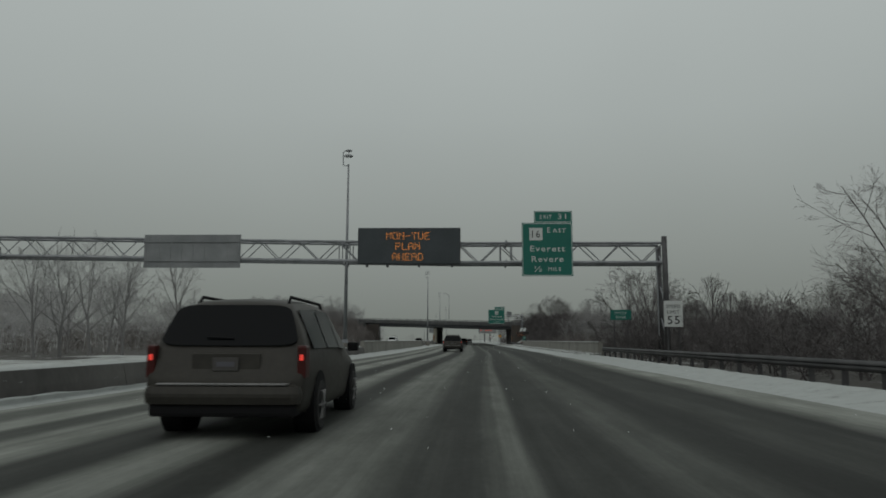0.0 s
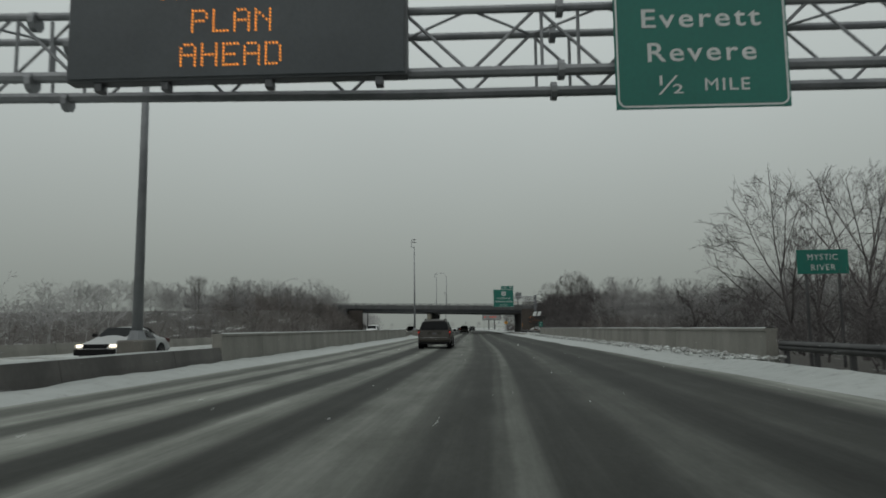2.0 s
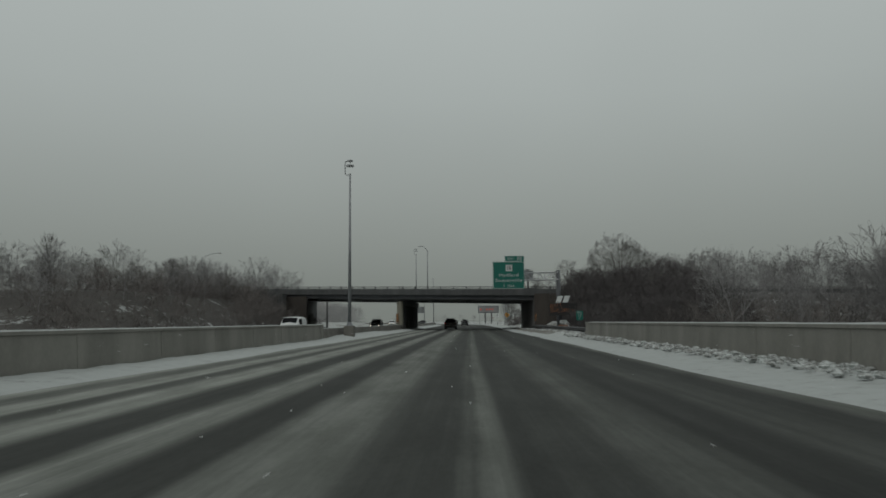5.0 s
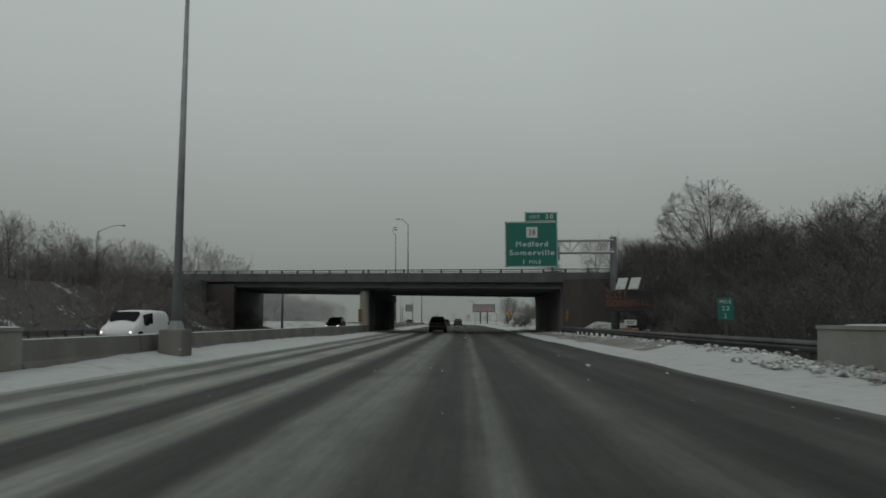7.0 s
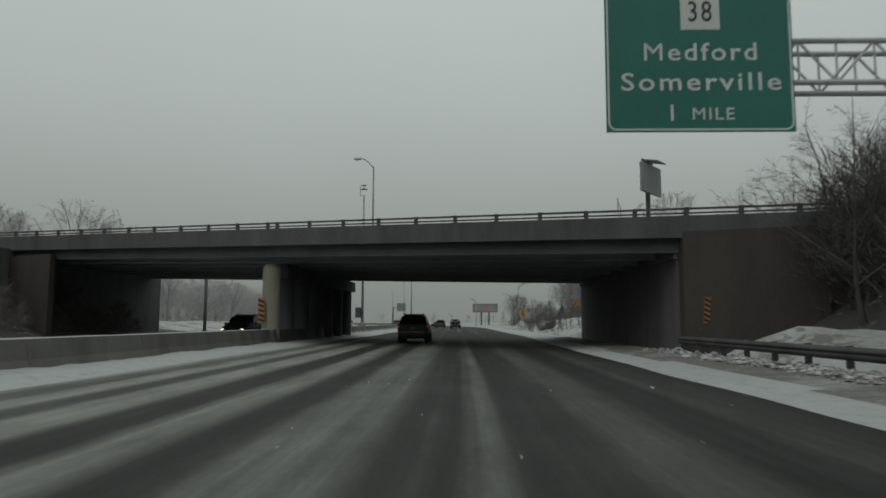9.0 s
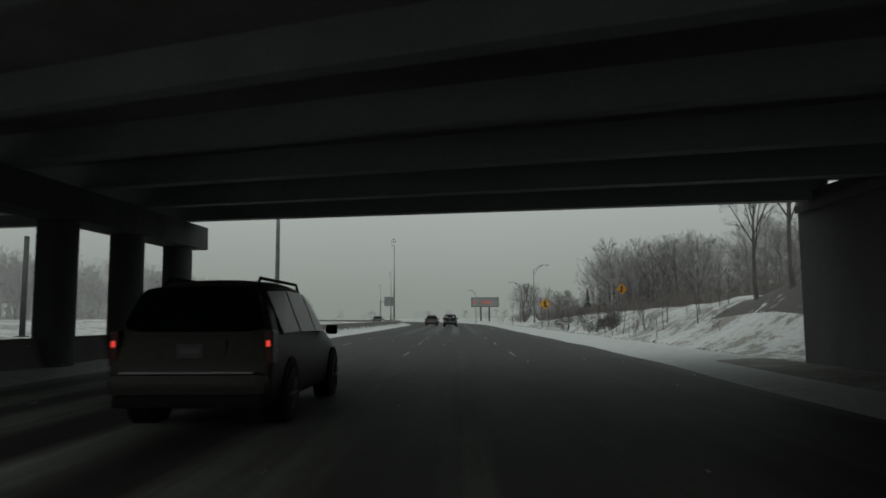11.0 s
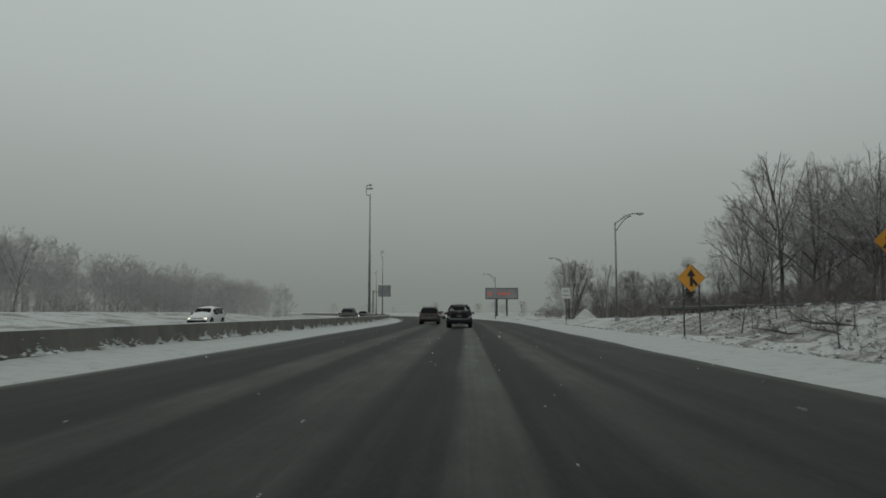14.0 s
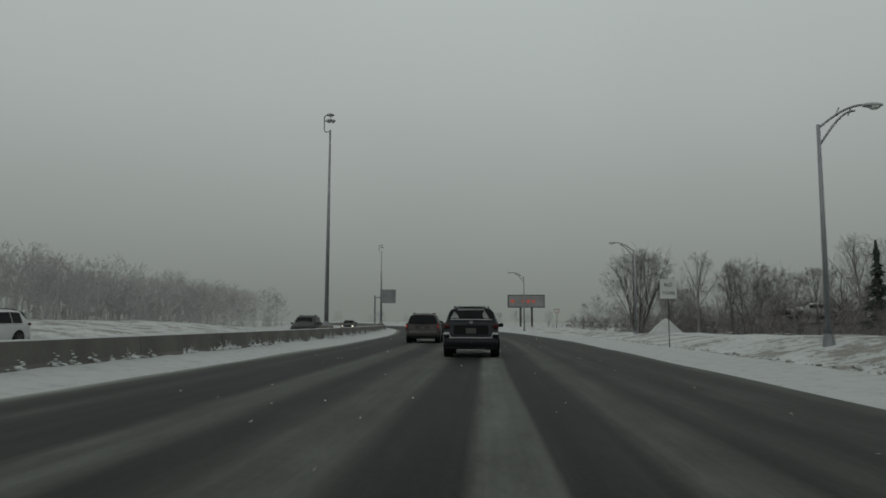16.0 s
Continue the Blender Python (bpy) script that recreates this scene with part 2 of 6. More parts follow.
# ---- building helpers ----
def part(name, bm, material, parent=None, label="", smooth=False):
    """Links a bmesh as one mesh object, under a thing or under a part."""
    me = bpy.data.meshes.new(name)
    bm.normal_update()
    bm.to_mesh(me)
    bm.free()
    if smooth:
        me.shade_smooth()
    me.materials.append(material)
    ob = new(name, me)
    ob.parent = parent
    return tagged(ob, label)


def again(ob, x, y, z, rz=0.0):
    """One more object on the same mesh, under the same parent."""
    o = new(ob.name.split(".")[0], ob.data)
    o.parent = ob.parent
    o.matrix_basis = pose(x, y, z, 0, 0, rz)
    return o


def thing(name, label, category, m=None, group="", kind=""):
    ob = new(name)
    ob.empty_display_size = 0.2
    if m is not None:
        ob.matrix_basis = m
    return tagged(ob, label, category, group, kind)


def box(bm, x0, y0, z0, x1, y1, z1, bevel=0.0, m=None):
    r = bmesh.ops.create_cube(bm, size=1.0)
    vs = r["verts"]
    bmesh.ops.scale(bm, vec=(x1 - x0, y1 - y0, z1 - z0), verts=vs)
    bmesh.ops.translate(bm, vec=((x0 + x1) / 2, (y0 + y1) / 2, (z0 + z1) / 2), verts=vs)
    if bevel:
        es = list({e for v in vs for e in v.link_edges})
        out = bmesh.ops.bevel(bm, geom=es, offset=bevel, segments=2, affect="EDGES", profile=0.6)
        vs = list({v for f in out["faces"] for v in f.verts} | {v for v in vs if v.is_valid})
    if m is not None:
        bmesh.ops.transform(bm, matrix=m, verts=vs)
    return bm


def rod(bm, a, b, r0, r1=None, n=8, caps=True):
    """A tapered round bar from a to b."""
    a, b = Vector(a), Vector(b)
    d = b - a
    m = Matrix.Translation((a + b) / 2) @ d.to_track_quat("Z", "Y").to_matrix().to_4x4()
    bmesh.ops.create_cone(bm, cap_ends=caps, segments=n, radius1=r0, radius2=r0 if r1 is None else r1, depth=d.length, matrix=m)
    return bm


def bar(bm, a, b, w, h):
    """A square bar from a to b."""
    a, b = Vector(a), Vector(b)
    d = b - a
    m = Matrix.Translation((a + b) / 2) @ d.to_track_quat("Z", "Y").to_matrix().to_4x4()
    r = bmesh.ops.create_cube(bm, size=1.0)
    bmesh.ops.scale(bm, vec=(w, h, d.length), verts=r["verts"])
    bmesh.ops.transform(bm, matrix=m, verts=r["verts"])
    return bm


def B():
    return bmesh.new()


GLYPHS = {}


def lettering(name, text, size, material, parent, x, z, y=-0.004, width=None, bold=0.0, m=None, label="", gap=1.18):
    """Flat letters of the built-in font in the plane y, their lower left corner at x, z; width squeezes them."""
    def outline(body):
        key = (body, round(size, 3), round(bold, 4), gap)
        if key not in GLYPHS:
            cu = bpy.data.curves.new(name, "FONT")
            cu.body, cu.size, cu.extrude, cu.offset, cu.space_character = body, size, 0.004, 0.0 if body == "M" else bold * 0.4, gap
            cu.resolution_u = 3
            tmp = new(name + "_curve", cu)
            me = bpy.data.meshes.new_from_object(tmp.evaluated_get(bpy.context.evaluated_depsgraph_get()))
            bpy.data.objects.remove(tmp)
            co = np.array([v.co[:] for v in me.vertices])
            GLYPHS[key] = (me, co.min(0), co.max(0))
        return GLYPHS[key]
    _, lo, hi = outline(text)
    sx = (width / (hi[0] - lo[0])) if width else 1.0
    top = new(name)
    top.parent = parent
    top.matrix_basis = pose(x, y, z) if m is None else m
    for k, ch in enumerate(text):
        if ch == " ":
            continue
        right = outline(text[:k + 1])[2][0]
        glyph, g0, g1 = outline(ch)
        me = glyph.copy()
        for v in me.vertices:
            v.co = ((v.co.x - g1[0] + right - lo[0]) * sx, -v.co.z, v.co.y - lo[1])
        me.materials.clear()
        me.materials.append(material)
        o = new("letter" if ch.isalpha() else "numeral", me)
        o.parent = top
    return tagged(top, label)


# ---- the line of the road ----
KNOTS = [(-400, -1.4), (-60, -1.4), (-19, -1.30), (5, -0.88), (21, -0.6), (36, 0.1), (45, 0.35), (76, 0.22), (110, 0.3), (146, 0.45), (187, 0.25), (210, 0.02), (241, -0.15), (270, -0.3)]


def swing(y):
    """How far the carriageway has swung to the left at y: it bends past 270 m."""
    if y < 270:
        return 0.0
    if y < 450:
        return -0.001 * (y - 270) ** 2
    return -32.4 - 0.36 * (y - 450)


def centre(y):
    if y >= 270:
        return -0.3 + swing(y)
    ys, xs = zip(*KNOTS)
    reach = min(16.0, 270 - y)
    return float(np.mean(np.interp([y + reach * k / 4 for k in range(-4, 5)], ys, xs)))


def wave(y, x=0.0, s=1.0):
    return noise.noise((x * s, y * s, 3.7))


def smooth(t):
    t = min(max(t, 0.0), 1.0)
    return t * t * (3 - 2 * t)


def strip(name, ys, cross, material, label="", category="", kind="structure", uv=False):
    """A long strip: cross(y) gives its points (x, z) across at y."""
    rows = [[(x, y, z) for x, z in cross(y)] for y in ys]
    n = len(rows[0])
    me = bpy.data.meshes.new(name)
    me.from_pydata([p for r in rows for p in r], [], [(i * n + k, i * n + k + 1, (i + 1) * n + k + 1, (i + 1) * n + k) for i in range(len(rows) - 1) for k in range(n - 1)])
    if uv:
        lay = me.uv_layers.new(name="lane")
        for lp in me.loops:
            x, y, z = me.vertices[lp.vertex_index].co
            lay.data[lp.index].uv = (x - centre(y), y)
    me.shade_smooth()
    me.materials.append(material)
    return tagged(new(name, me), label, category, "", kind)


def edge_right(y):
    """Where the plowed snow begins at the right, from the lane's middle line."""
    return float(np.interp(y, [-60, -19, 5, 21, 36, 60, 115, 138, 160, 176, 190, 215, 250, 600], [7.0, 7.0, 6.6, 6.4, 5.95, 5.55, 5.5, 5.05, 5.05, 5.5, 6.0, 5.95, 6.0, 6.3]))


Y_ROAD = [float(v) for v in list(np.arange(-120, 330, 3.0)) + list(np.arange(330, 700, 8.0))]
strip("road", Y_ROAD, lambda y: [(centre(y) + u, 0.0) for u in (-9.9, -7, -4.5, -2, 0, 2, 4, 6, 7.5, 9.0)], ROAD,
      "wet grey highway asphalt with slush between wheel tracks", "road", uv=True)
strip("road_oncoming", Y_ROAD, lambda y: [(swing(y) + x, 0.0) for x in (-23.5, -20, -16, -13, -10.4)], FIELD,
      "snow-dusted oncoming carriageway behind the barrier", "road")

def ground_z(x, y):
    z = -0.12
    if -150 < y < 420 and abs(x) < 400:
        k = x - swing(y)
        up = smooth((y - 104) / 22) * (1 - smooth((y - 186) / 10))
        z += up * (3.7 * smooth((k - 11.2) / 6.0) if k > 0 else 4.6 * smooth((-k - 24.5) / 9.0))
        if 182 < y < 345 and k > 0:
            top = float(np.interp(y, [182, 190, 215, 245, 262, 285, 310, 335], [2.8, 2.3, 1.9, 1.45, 1.05, 0.6, 0.35, 0.1]))
            z += smooth((y - 182) / 6) * (top * smooth((k - 8.6) / 5.5) + 1.2 * smooth((k - 21) / 12))
        z += 1.25 * math.exp(-((x - 11.3) / 1.5) ** 2 - ((y - 151.5) / 3.6) ** 2)
        if k < -26 and y > 186:
            z += 1.3 * smooth((-k - 26) / 16) * smooth((y - 188) / 12) * (1 - smooth((y - 330) / 60))
        if abs(k) > 9 and (k > 9 or k < -24):
            z += 0.22 * noise.noise((x * 0.22, y * 0.22, 0)) + 0.12 * noise.noise((x * 0.7, y * 0.7, 5))
    return z


gx = sorted(set([-3000, -1500, -800, -400, -280, -200, -160] + list(np.arange(-135, -75, 5.0)) + list(np.arange(-75, -24, 3.0)) + [-24, -16, -9.8, -4, 2, 7.6] + list(np.arange(8.2, 26, 0.7)) + list(np.arange(27, 75, 3.0)) + list(np.arange(75, 130, 5.0)) + [150, 200, 280, 400, 800, 1500, 3000]))
gy = sorted(set([-2000, -800, -300] + list(np.arange(-150, 350, 2.2)) + list(np.arange(360, 700, 15.0)) + [800, 1000, 1500, 2500, 4000]))


def swung(x, y):
    """The ground sheet follows the bend near the road and lies straight far from it."""
    return float(x) + swing(min(y, 700.0)) * min(1.0, max(0.0, (800.0 - abs(x)) / 720.0))


gv = [(swung(x, y), float(y), ground_z(swung(x, y), float(y))) for y in gy for x in gx]
gw = len(gx)
ground = bpy.data.meshes.new("ground")
ground.from_pydata(gv, [], [(j * gw + i, j * gw + i + 1, (j + 1) * gw + i + 1, (j + 1) * gw + i) for j in range(len(gy) - 1) for i in range(gw - 1)])
ground.shade_smooth()
ground.materials.append(FIELD)
ground.materials.append(LITTER)
ground.materials.append(THAWED)
WOODED = [(8.2, -80, 90, 36), (9.2, 36, 90, 60), (11.5, 104, 90, 157), (20, 60, 120, 104), (12, 185, 90, 196), (17.5, 196, 120, 345), (-130, -20, -28, 104), (-130, 100, -23.6, 204), (-130, 190, -58, 400)]
for f in ground.polygons:
    x, y, z = f.center
    shift = min(1.0, max(0.05, (abs(x) - 14) / 20)) * (5 * noise.noise((x * 0.08, y * 0.08, 7)) + 2 * noise.noise((x * 0.3, y * 0.3, 1)))
    if 9.0 < x < 13.4 and 146.5 < y < 157:
        f.material_index = 0
    elif any(a < x + shift < c and b < y + 2 * shift < d for a, b, c, d in WOODED):
        f.material_index = 1
    elif 10.4 < x < 17.6 and 233 < y < 252:
        f.material_index = 2
tagged(new("ground", ground), "snow-covered ground with brown grass showing through", "ground", "", "structure")

# lane dashes where the tarmac lies bare
def dash(length):
    bm = box(B(), -0.042, 0.0, 0.0, 0.042, length, 0.004)
    me = bpy.data.meshes.new("lane_dash")
    bm.to_mesh(me)
    bm.free()
    me.materials.append(PAINT_MARK)
    return me


whole, stub = dash(2.8), dash(1.15)
for u, y, me in [(u, y, whole) for y in (186.5, 196.35, 206.2) for u in (-5.1, -1.58, 2.05)] + [(-1.58, 201.4, stub)]:
    d = new("lane_dash", me)
    d.matrix_basis = pose(centre(y) + u, y, 0.003)
    tagged(d, "worn white lane dash on wet asphalt", "lane marking", "lane dashes", "structure")

# ---- plowed snow along both edges ----
def bank_left(y):
    c = centre(y)
    base = c - 8.35 + 0.45 * smooth((y - 180) / 12) + 0.25 * wave(y, 1, 0.12)
    wall = (swing(y) if y > 270 else 0.0) - 9.56
    rise = smooth((y - 180) / 12)
    drift = smooth((y - 110) / 4) * (1 - smooth((y - 136) / 10))
    lump = 0.03 * wave(y, 9, 0.35) + 0.02 * wave(y, 4, 1.1) + 0.02 * wave(y, 2, 3.1)
    return [(base + 0.15, 0.0), (base - 0.1, 0.05), (base * 0.6 + wall * 0.4, 0.12 + lump * 0.4), (base * 0.3 + wall * 0.7, 0.13 + 0.04 * rise + 0.05 * drift + lump), (wall + 0.02 - 0.07 * drift, 0.14 + 0.1 * rise + 0.15 * drift + lump * 1.6)]


def pile(y):
    """How high plowed snow lies against the rails on the right."""
    return 0.14 * smooth((y - 109) / 3) * (1 - smooth((y - 130) / 8)) + 0.05 * (1 - smooth((y - 33) / 3))


def bank_right(y):
    c = centre(y) + edge_right(y) + 0.2 * wave(y, 6, 0.15)
    big = 0.2 if 36 < y < 112 else 0.09 if y < 182 else 0.045
    far = (c + 1.25 if y < 35 else max(c + 1.6, 8.32)) if y < 182 else c + 2.6
    pts = [(c - 0.15, 0.0), (c + 0.2, 0.05)]
    for k in range(1, 9):
        f = k / 8
        x = c + 0.2 + f * (far - c - 0.2)
        rough = noise.noise((x * 2.2, y * 1.4, 1)) * 0.5 + noise.noise((x * 5, y * 3.3, 2)) * 0.35
        pts.append((x, 0.05 + 0.13 * f + pile(y) * smooth((f - 0.3) / 0.6) + big * max(0.0, rough) * smooth((f - 0.35) / 0.35)))
    if y > 182:
        pts[-1] = (pts[-1][0], -0.05)
    return pts


Y_BANK = [float(v) for v in list(np.arange(-60, 330, 0.45)) + list(np.arange(330, 600, 5.0))]
strip("snow_bank_left", Y_BANK, bank_left, SNOW, "dirty plowed snow along the median barrier", "snow bank", "stuff")


def chunks(name, spots, material, label, seed):
    """Broken lumps of plowed snow and ice, lying in one heap."""
    r = random.Random(seed)
    vs, fs = [], []
    for x, y, z, size in spots:
        base, n = len(vs), 6
        for dz, rad in ((-0.3, 0.8), (0.15, 1.0), (0.5, 0.55)):
            for k in range(n):
                a = 2 * math.pi * k / n + dz
                q = size * rad * r.uniform(0.65, 1.2)
                vs.append((x + q * math.cos(a), y + q * math.sin(a) * 1.2, z + size * dz * r.uniform(0.8, 1.3)))
        for ring in (0, 1):
            for k in range(n):
                fs.append((base + ring * n + k, base + ring * n + (k + 1) % n, base + (ring + 1) * n + (k + 1) % n, base + (ring + 1) * n + k))
        fs.append(tuple(base + 2 * n + k for k in range(n)))
    me = bpy.data.meshes.new(name)
    me.from_pydata(vs, [], fs)
    me.materials.append(material)
    tagged(new(name, me), label, "snow", "", "stuff")


RUBBLE = snow_material("snow_rubble", 0.75)
r_ = random.Random(3)
heap = []
for _ in range(3000):
    y = r_.uniform(34, 112) if r_.random() < 0.75 else r_.uniform(108, 150)
    x = 8.4 - 1.25 * r_.random() ** 1.6 if 30 < y < 112 else r_.uniform(7.6, 8.7)
    heap.append((x, y, 0.14 + pile(y) * smooth((x - 7.5) / 1.0) + 0.1 * r_.random(), r_.choice((0.04, 0.055, 0.07, 0.09, 0.13)) * r_.uniform(0.7, 1.2)))
for _ in range(1500):
    y = r_.uniform(186, 300)
    heap.append((8.2 + centre(y) + 1.6 * r_.random() ** 2, y, 0.06, r_.choice((0.04, 0.06, 0.1)) * r_.uniform(0.7, 1.2)))
for _ in range(420):
    y = r_.uniform(140, 157.5)
    heap.append((r_.uniform(7.5, 9.2), y, 0.1 + 0.12 * r_.random(), r_.choice((0.04, 0.06, 0.08, 0.12)) * r_.uniform(0.7, 1.2)))
for _ in range(1100):
    y = r_.uniform(228, 262)
    x = swing(y) + 9.0 + 7.0 * r_.random()
    heap.append((x, y, ground_z(x, y) + 0.03, r_.choice((0.03, 0.05, 0.07, 0.1)) * r_.uniform(0.7, 1.2)))
chunks("snow_chunks", heap, RUBBLE, "broken grey lumps of plowed snow along the shoulder", 4)
splats = []
for _ in range(560):
    y = r_.uniform(190, 330)
    y = y + 1.2 * math.sin(y * 1.9)
    high, big = 0.06 + (0.26 if y > 225 else 0.16) * r_.random() ** 2, r_.uniform(0.5, 1.2)
    for k in range(5):
        z = 0.24 + high * k / 4
        splats.append((swing(y) - 9.55 - 0.13 * min(1.0, (z - 0.08) / 0.25) + 0.02 * r_.random(), y + r_.uniform(-0.06, 0.06) * (5 - k), z, (0.085, 0.07, 0.055, 0.042, 0.028)[k] * big * r_.uniform(0.7, 1.1)))
chunks("snow_splats", splats, snow_material("fresh_splashed_snow", 0.0, clean=1.1), "snow thrown against the median barrier", 5)
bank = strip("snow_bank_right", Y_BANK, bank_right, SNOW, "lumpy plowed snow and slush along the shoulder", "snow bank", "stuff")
# Gritty outer bank near the overpass; shade is put into its colour too.
bank.data.materials.append(snow_material("gritty_shaded_verge_snow", 0.75, 1.6, clean=0.6, grain=1.8))
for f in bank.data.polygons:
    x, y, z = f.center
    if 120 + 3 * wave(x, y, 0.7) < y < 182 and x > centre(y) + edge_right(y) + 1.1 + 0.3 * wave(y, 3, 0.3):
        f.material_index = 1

# ---- barriers ----
def wall_run(name, y0, y1, x, prof, material, label, panel=6.0, kind="structure", category="barrier"):
    """A concrete wall along the road, cast in panels with open joints."""
    top = thing(name, label, category, pose(0, 0, 0), "", kind)
    y = y0
    while y < y1 - 0.5:
        e = min(y + panel, y1)
        bm = B()
        a = [bm.verts.new((x + swing(y) + px, y + 0.012, pz)) for px, pz in prof]
        b = [bm.verts.new((x + swing(e) + px, e - 0.012, pz)) for px, pz in prof]
        n = len(prof)
        for k in range(n):
            bm.faces.new((a[k], a[(k + 1) % n], b[(k + 1) % n], b[k]))
        bm.faces.new(a[::-1])
        bm.faces.new(b)
        bmesh.ops.recalc_face_normals(bm, faces=bm.faces)
        part("panel", bm, material, top)
        y = e
    return top


JERSEY = [(-0.3, 0), (0.3, 0), (0.3, 0.08), (0.17, 0.33), (0.1, 0.81), (-0.1, 0.81), (-0.17, 0.33), (-0.3, 0.08)]
LOW = [(-0.25, 0), (0.25, 0), (0.2, 0.3), (0.12, 0.62), (-0.12, 0.62), (-0.2, 0.3)]
PARAPET = [(-0.22, 0), (0.22, 0), (0.2, 0.25), (0.16, 1.0), (0.2, 1.02), (0.2, 1.1), (-0.2, 1.1), (-0.2, 1.02), (-0.16, 1.0), (-0.2, 0.25)]
wall_run("barrier_median_south", -110, 38, -9.85, LOW, CONCRETE_DARK, "low dark concrete median barrier capped with snow")
wall_run("parapet_left", 38, 109, -9.85, PARAPET, CONCRETE, "pale concrete bridge parapet with open joints", 5.0)
wall_run("barrier_median_mid", 109, 166, -9.85, JERSEY, CONCRETE_MID, "grimy concrete median barrier with snow on its top")
wall_run("barrier_median_north", 188, 560, -9.85, JERSEY, CONCRETE_MID, "grimy concrete median barrier with snow thrown against it")
# This run takes a darker concrete than its neighbours.
wall_run("barrier_under_bridge", 166, 188, -9.65, JERSEY, CONCRETE_DARK, "dark concrete barrier below the columns")
wall_run("parapet_right", 35.5, 110, 8.62, PARAPET, CONCRETE, "pale concrete bridge parapet above plowed snow", 5.0)
wall_run("parapet_oncoming", 36, 112, -24.2, LOW, CONCRETE, "far concrete parapet of the oncoming carriageway", 8.0)


def cap_snow(name, y0, y1, x, w, z):
    """Snow lying on the top of a wall."""
    ys = [float(v) for v in np.arange(y0 + 0.1, y1 - 0.1, 1.2)]
    strip(name, ys, lambda y: [(x + swing(y) - w, z - 0.002), (x + swing(y) - w * 0.6, z + 0.03 + 0.015 * wave(y, 2, 0.9)), (x + swing(y) + w * 0.6, z + 0.03 + 0.015 * wave(y, 7, 0.9)), (x + swing(y) + w, z - 0.002)],
          SNOW, "thin ridge of snow on the wall top", "snow", "stuff")


for y0, y1, w, z in ((-60, 38, 0.11, 0.62), (38, 109, 0.19, 1.1), (109, 166, 0.09, 0.81), (188, 330, 0.09, 0.81)):
    cap_snow("wall_snow", y0, y1, -9.85, w, z)
cap_snow("wall_snow", 35.5, 110, 8.62, 0.19, 1.1)


def guard_rail(y0, y1, x, label, z=0.0):
    """A steel W-beam on posts."""
    top = thing("guard_rail", label, "guard rail", pose(x, y0, z), "guard rails")
    prof = [(0.0, 0.42), (-0.05, 0.46), (-0.08, 0.50), (-0.08, 0.53), (-0.03, 0.57), (-0.08, 0.61), (-0.08, 0.64), (-0.05, 0.68), (0.0, 0.72), (0.02, 0.72), (0.02, 0.42)]
    bm = B()
    a = [bm.verts.new((px, 0, pz)) for px, pz in prof]
    b = [bm.verts.new((px, y1 - y0, pz)) for px, pz in prof]
    for k in range(len(prof)):
        bm.faces.new((a[k], b[k], b[(k + 1) % len(prof)], a[(k + 1) % len(prof)]))
    bmesh.ops.recalc_face_normals(bm, faces=bm.faces)
    part("beam", bm, RAIL_STEEL, top)
    post = part("post", box(B(), 0.02, -0.05, -0.3, 0.16, 0.05, 0.74), RAIL_STEEL, top)
    for k in range(1, int((y1 - y0) / 1.9) + 1):
        again(post, 0, 1.9 * k, 0)
    return top


guard_rail(-60, 35.2, 8.75, "dark weathered steel guard rail beside the brush")
guard_rail(110.4, 156.6, 8.85, "dark weathered steel guard rail below the embankment")
guard_rail(112, 160, -24.3, "steel guard rail along the oncoming shoulder")
guard_rail(190, 268, 15.2, "dark guard rail along the entry ramp", 0.9)

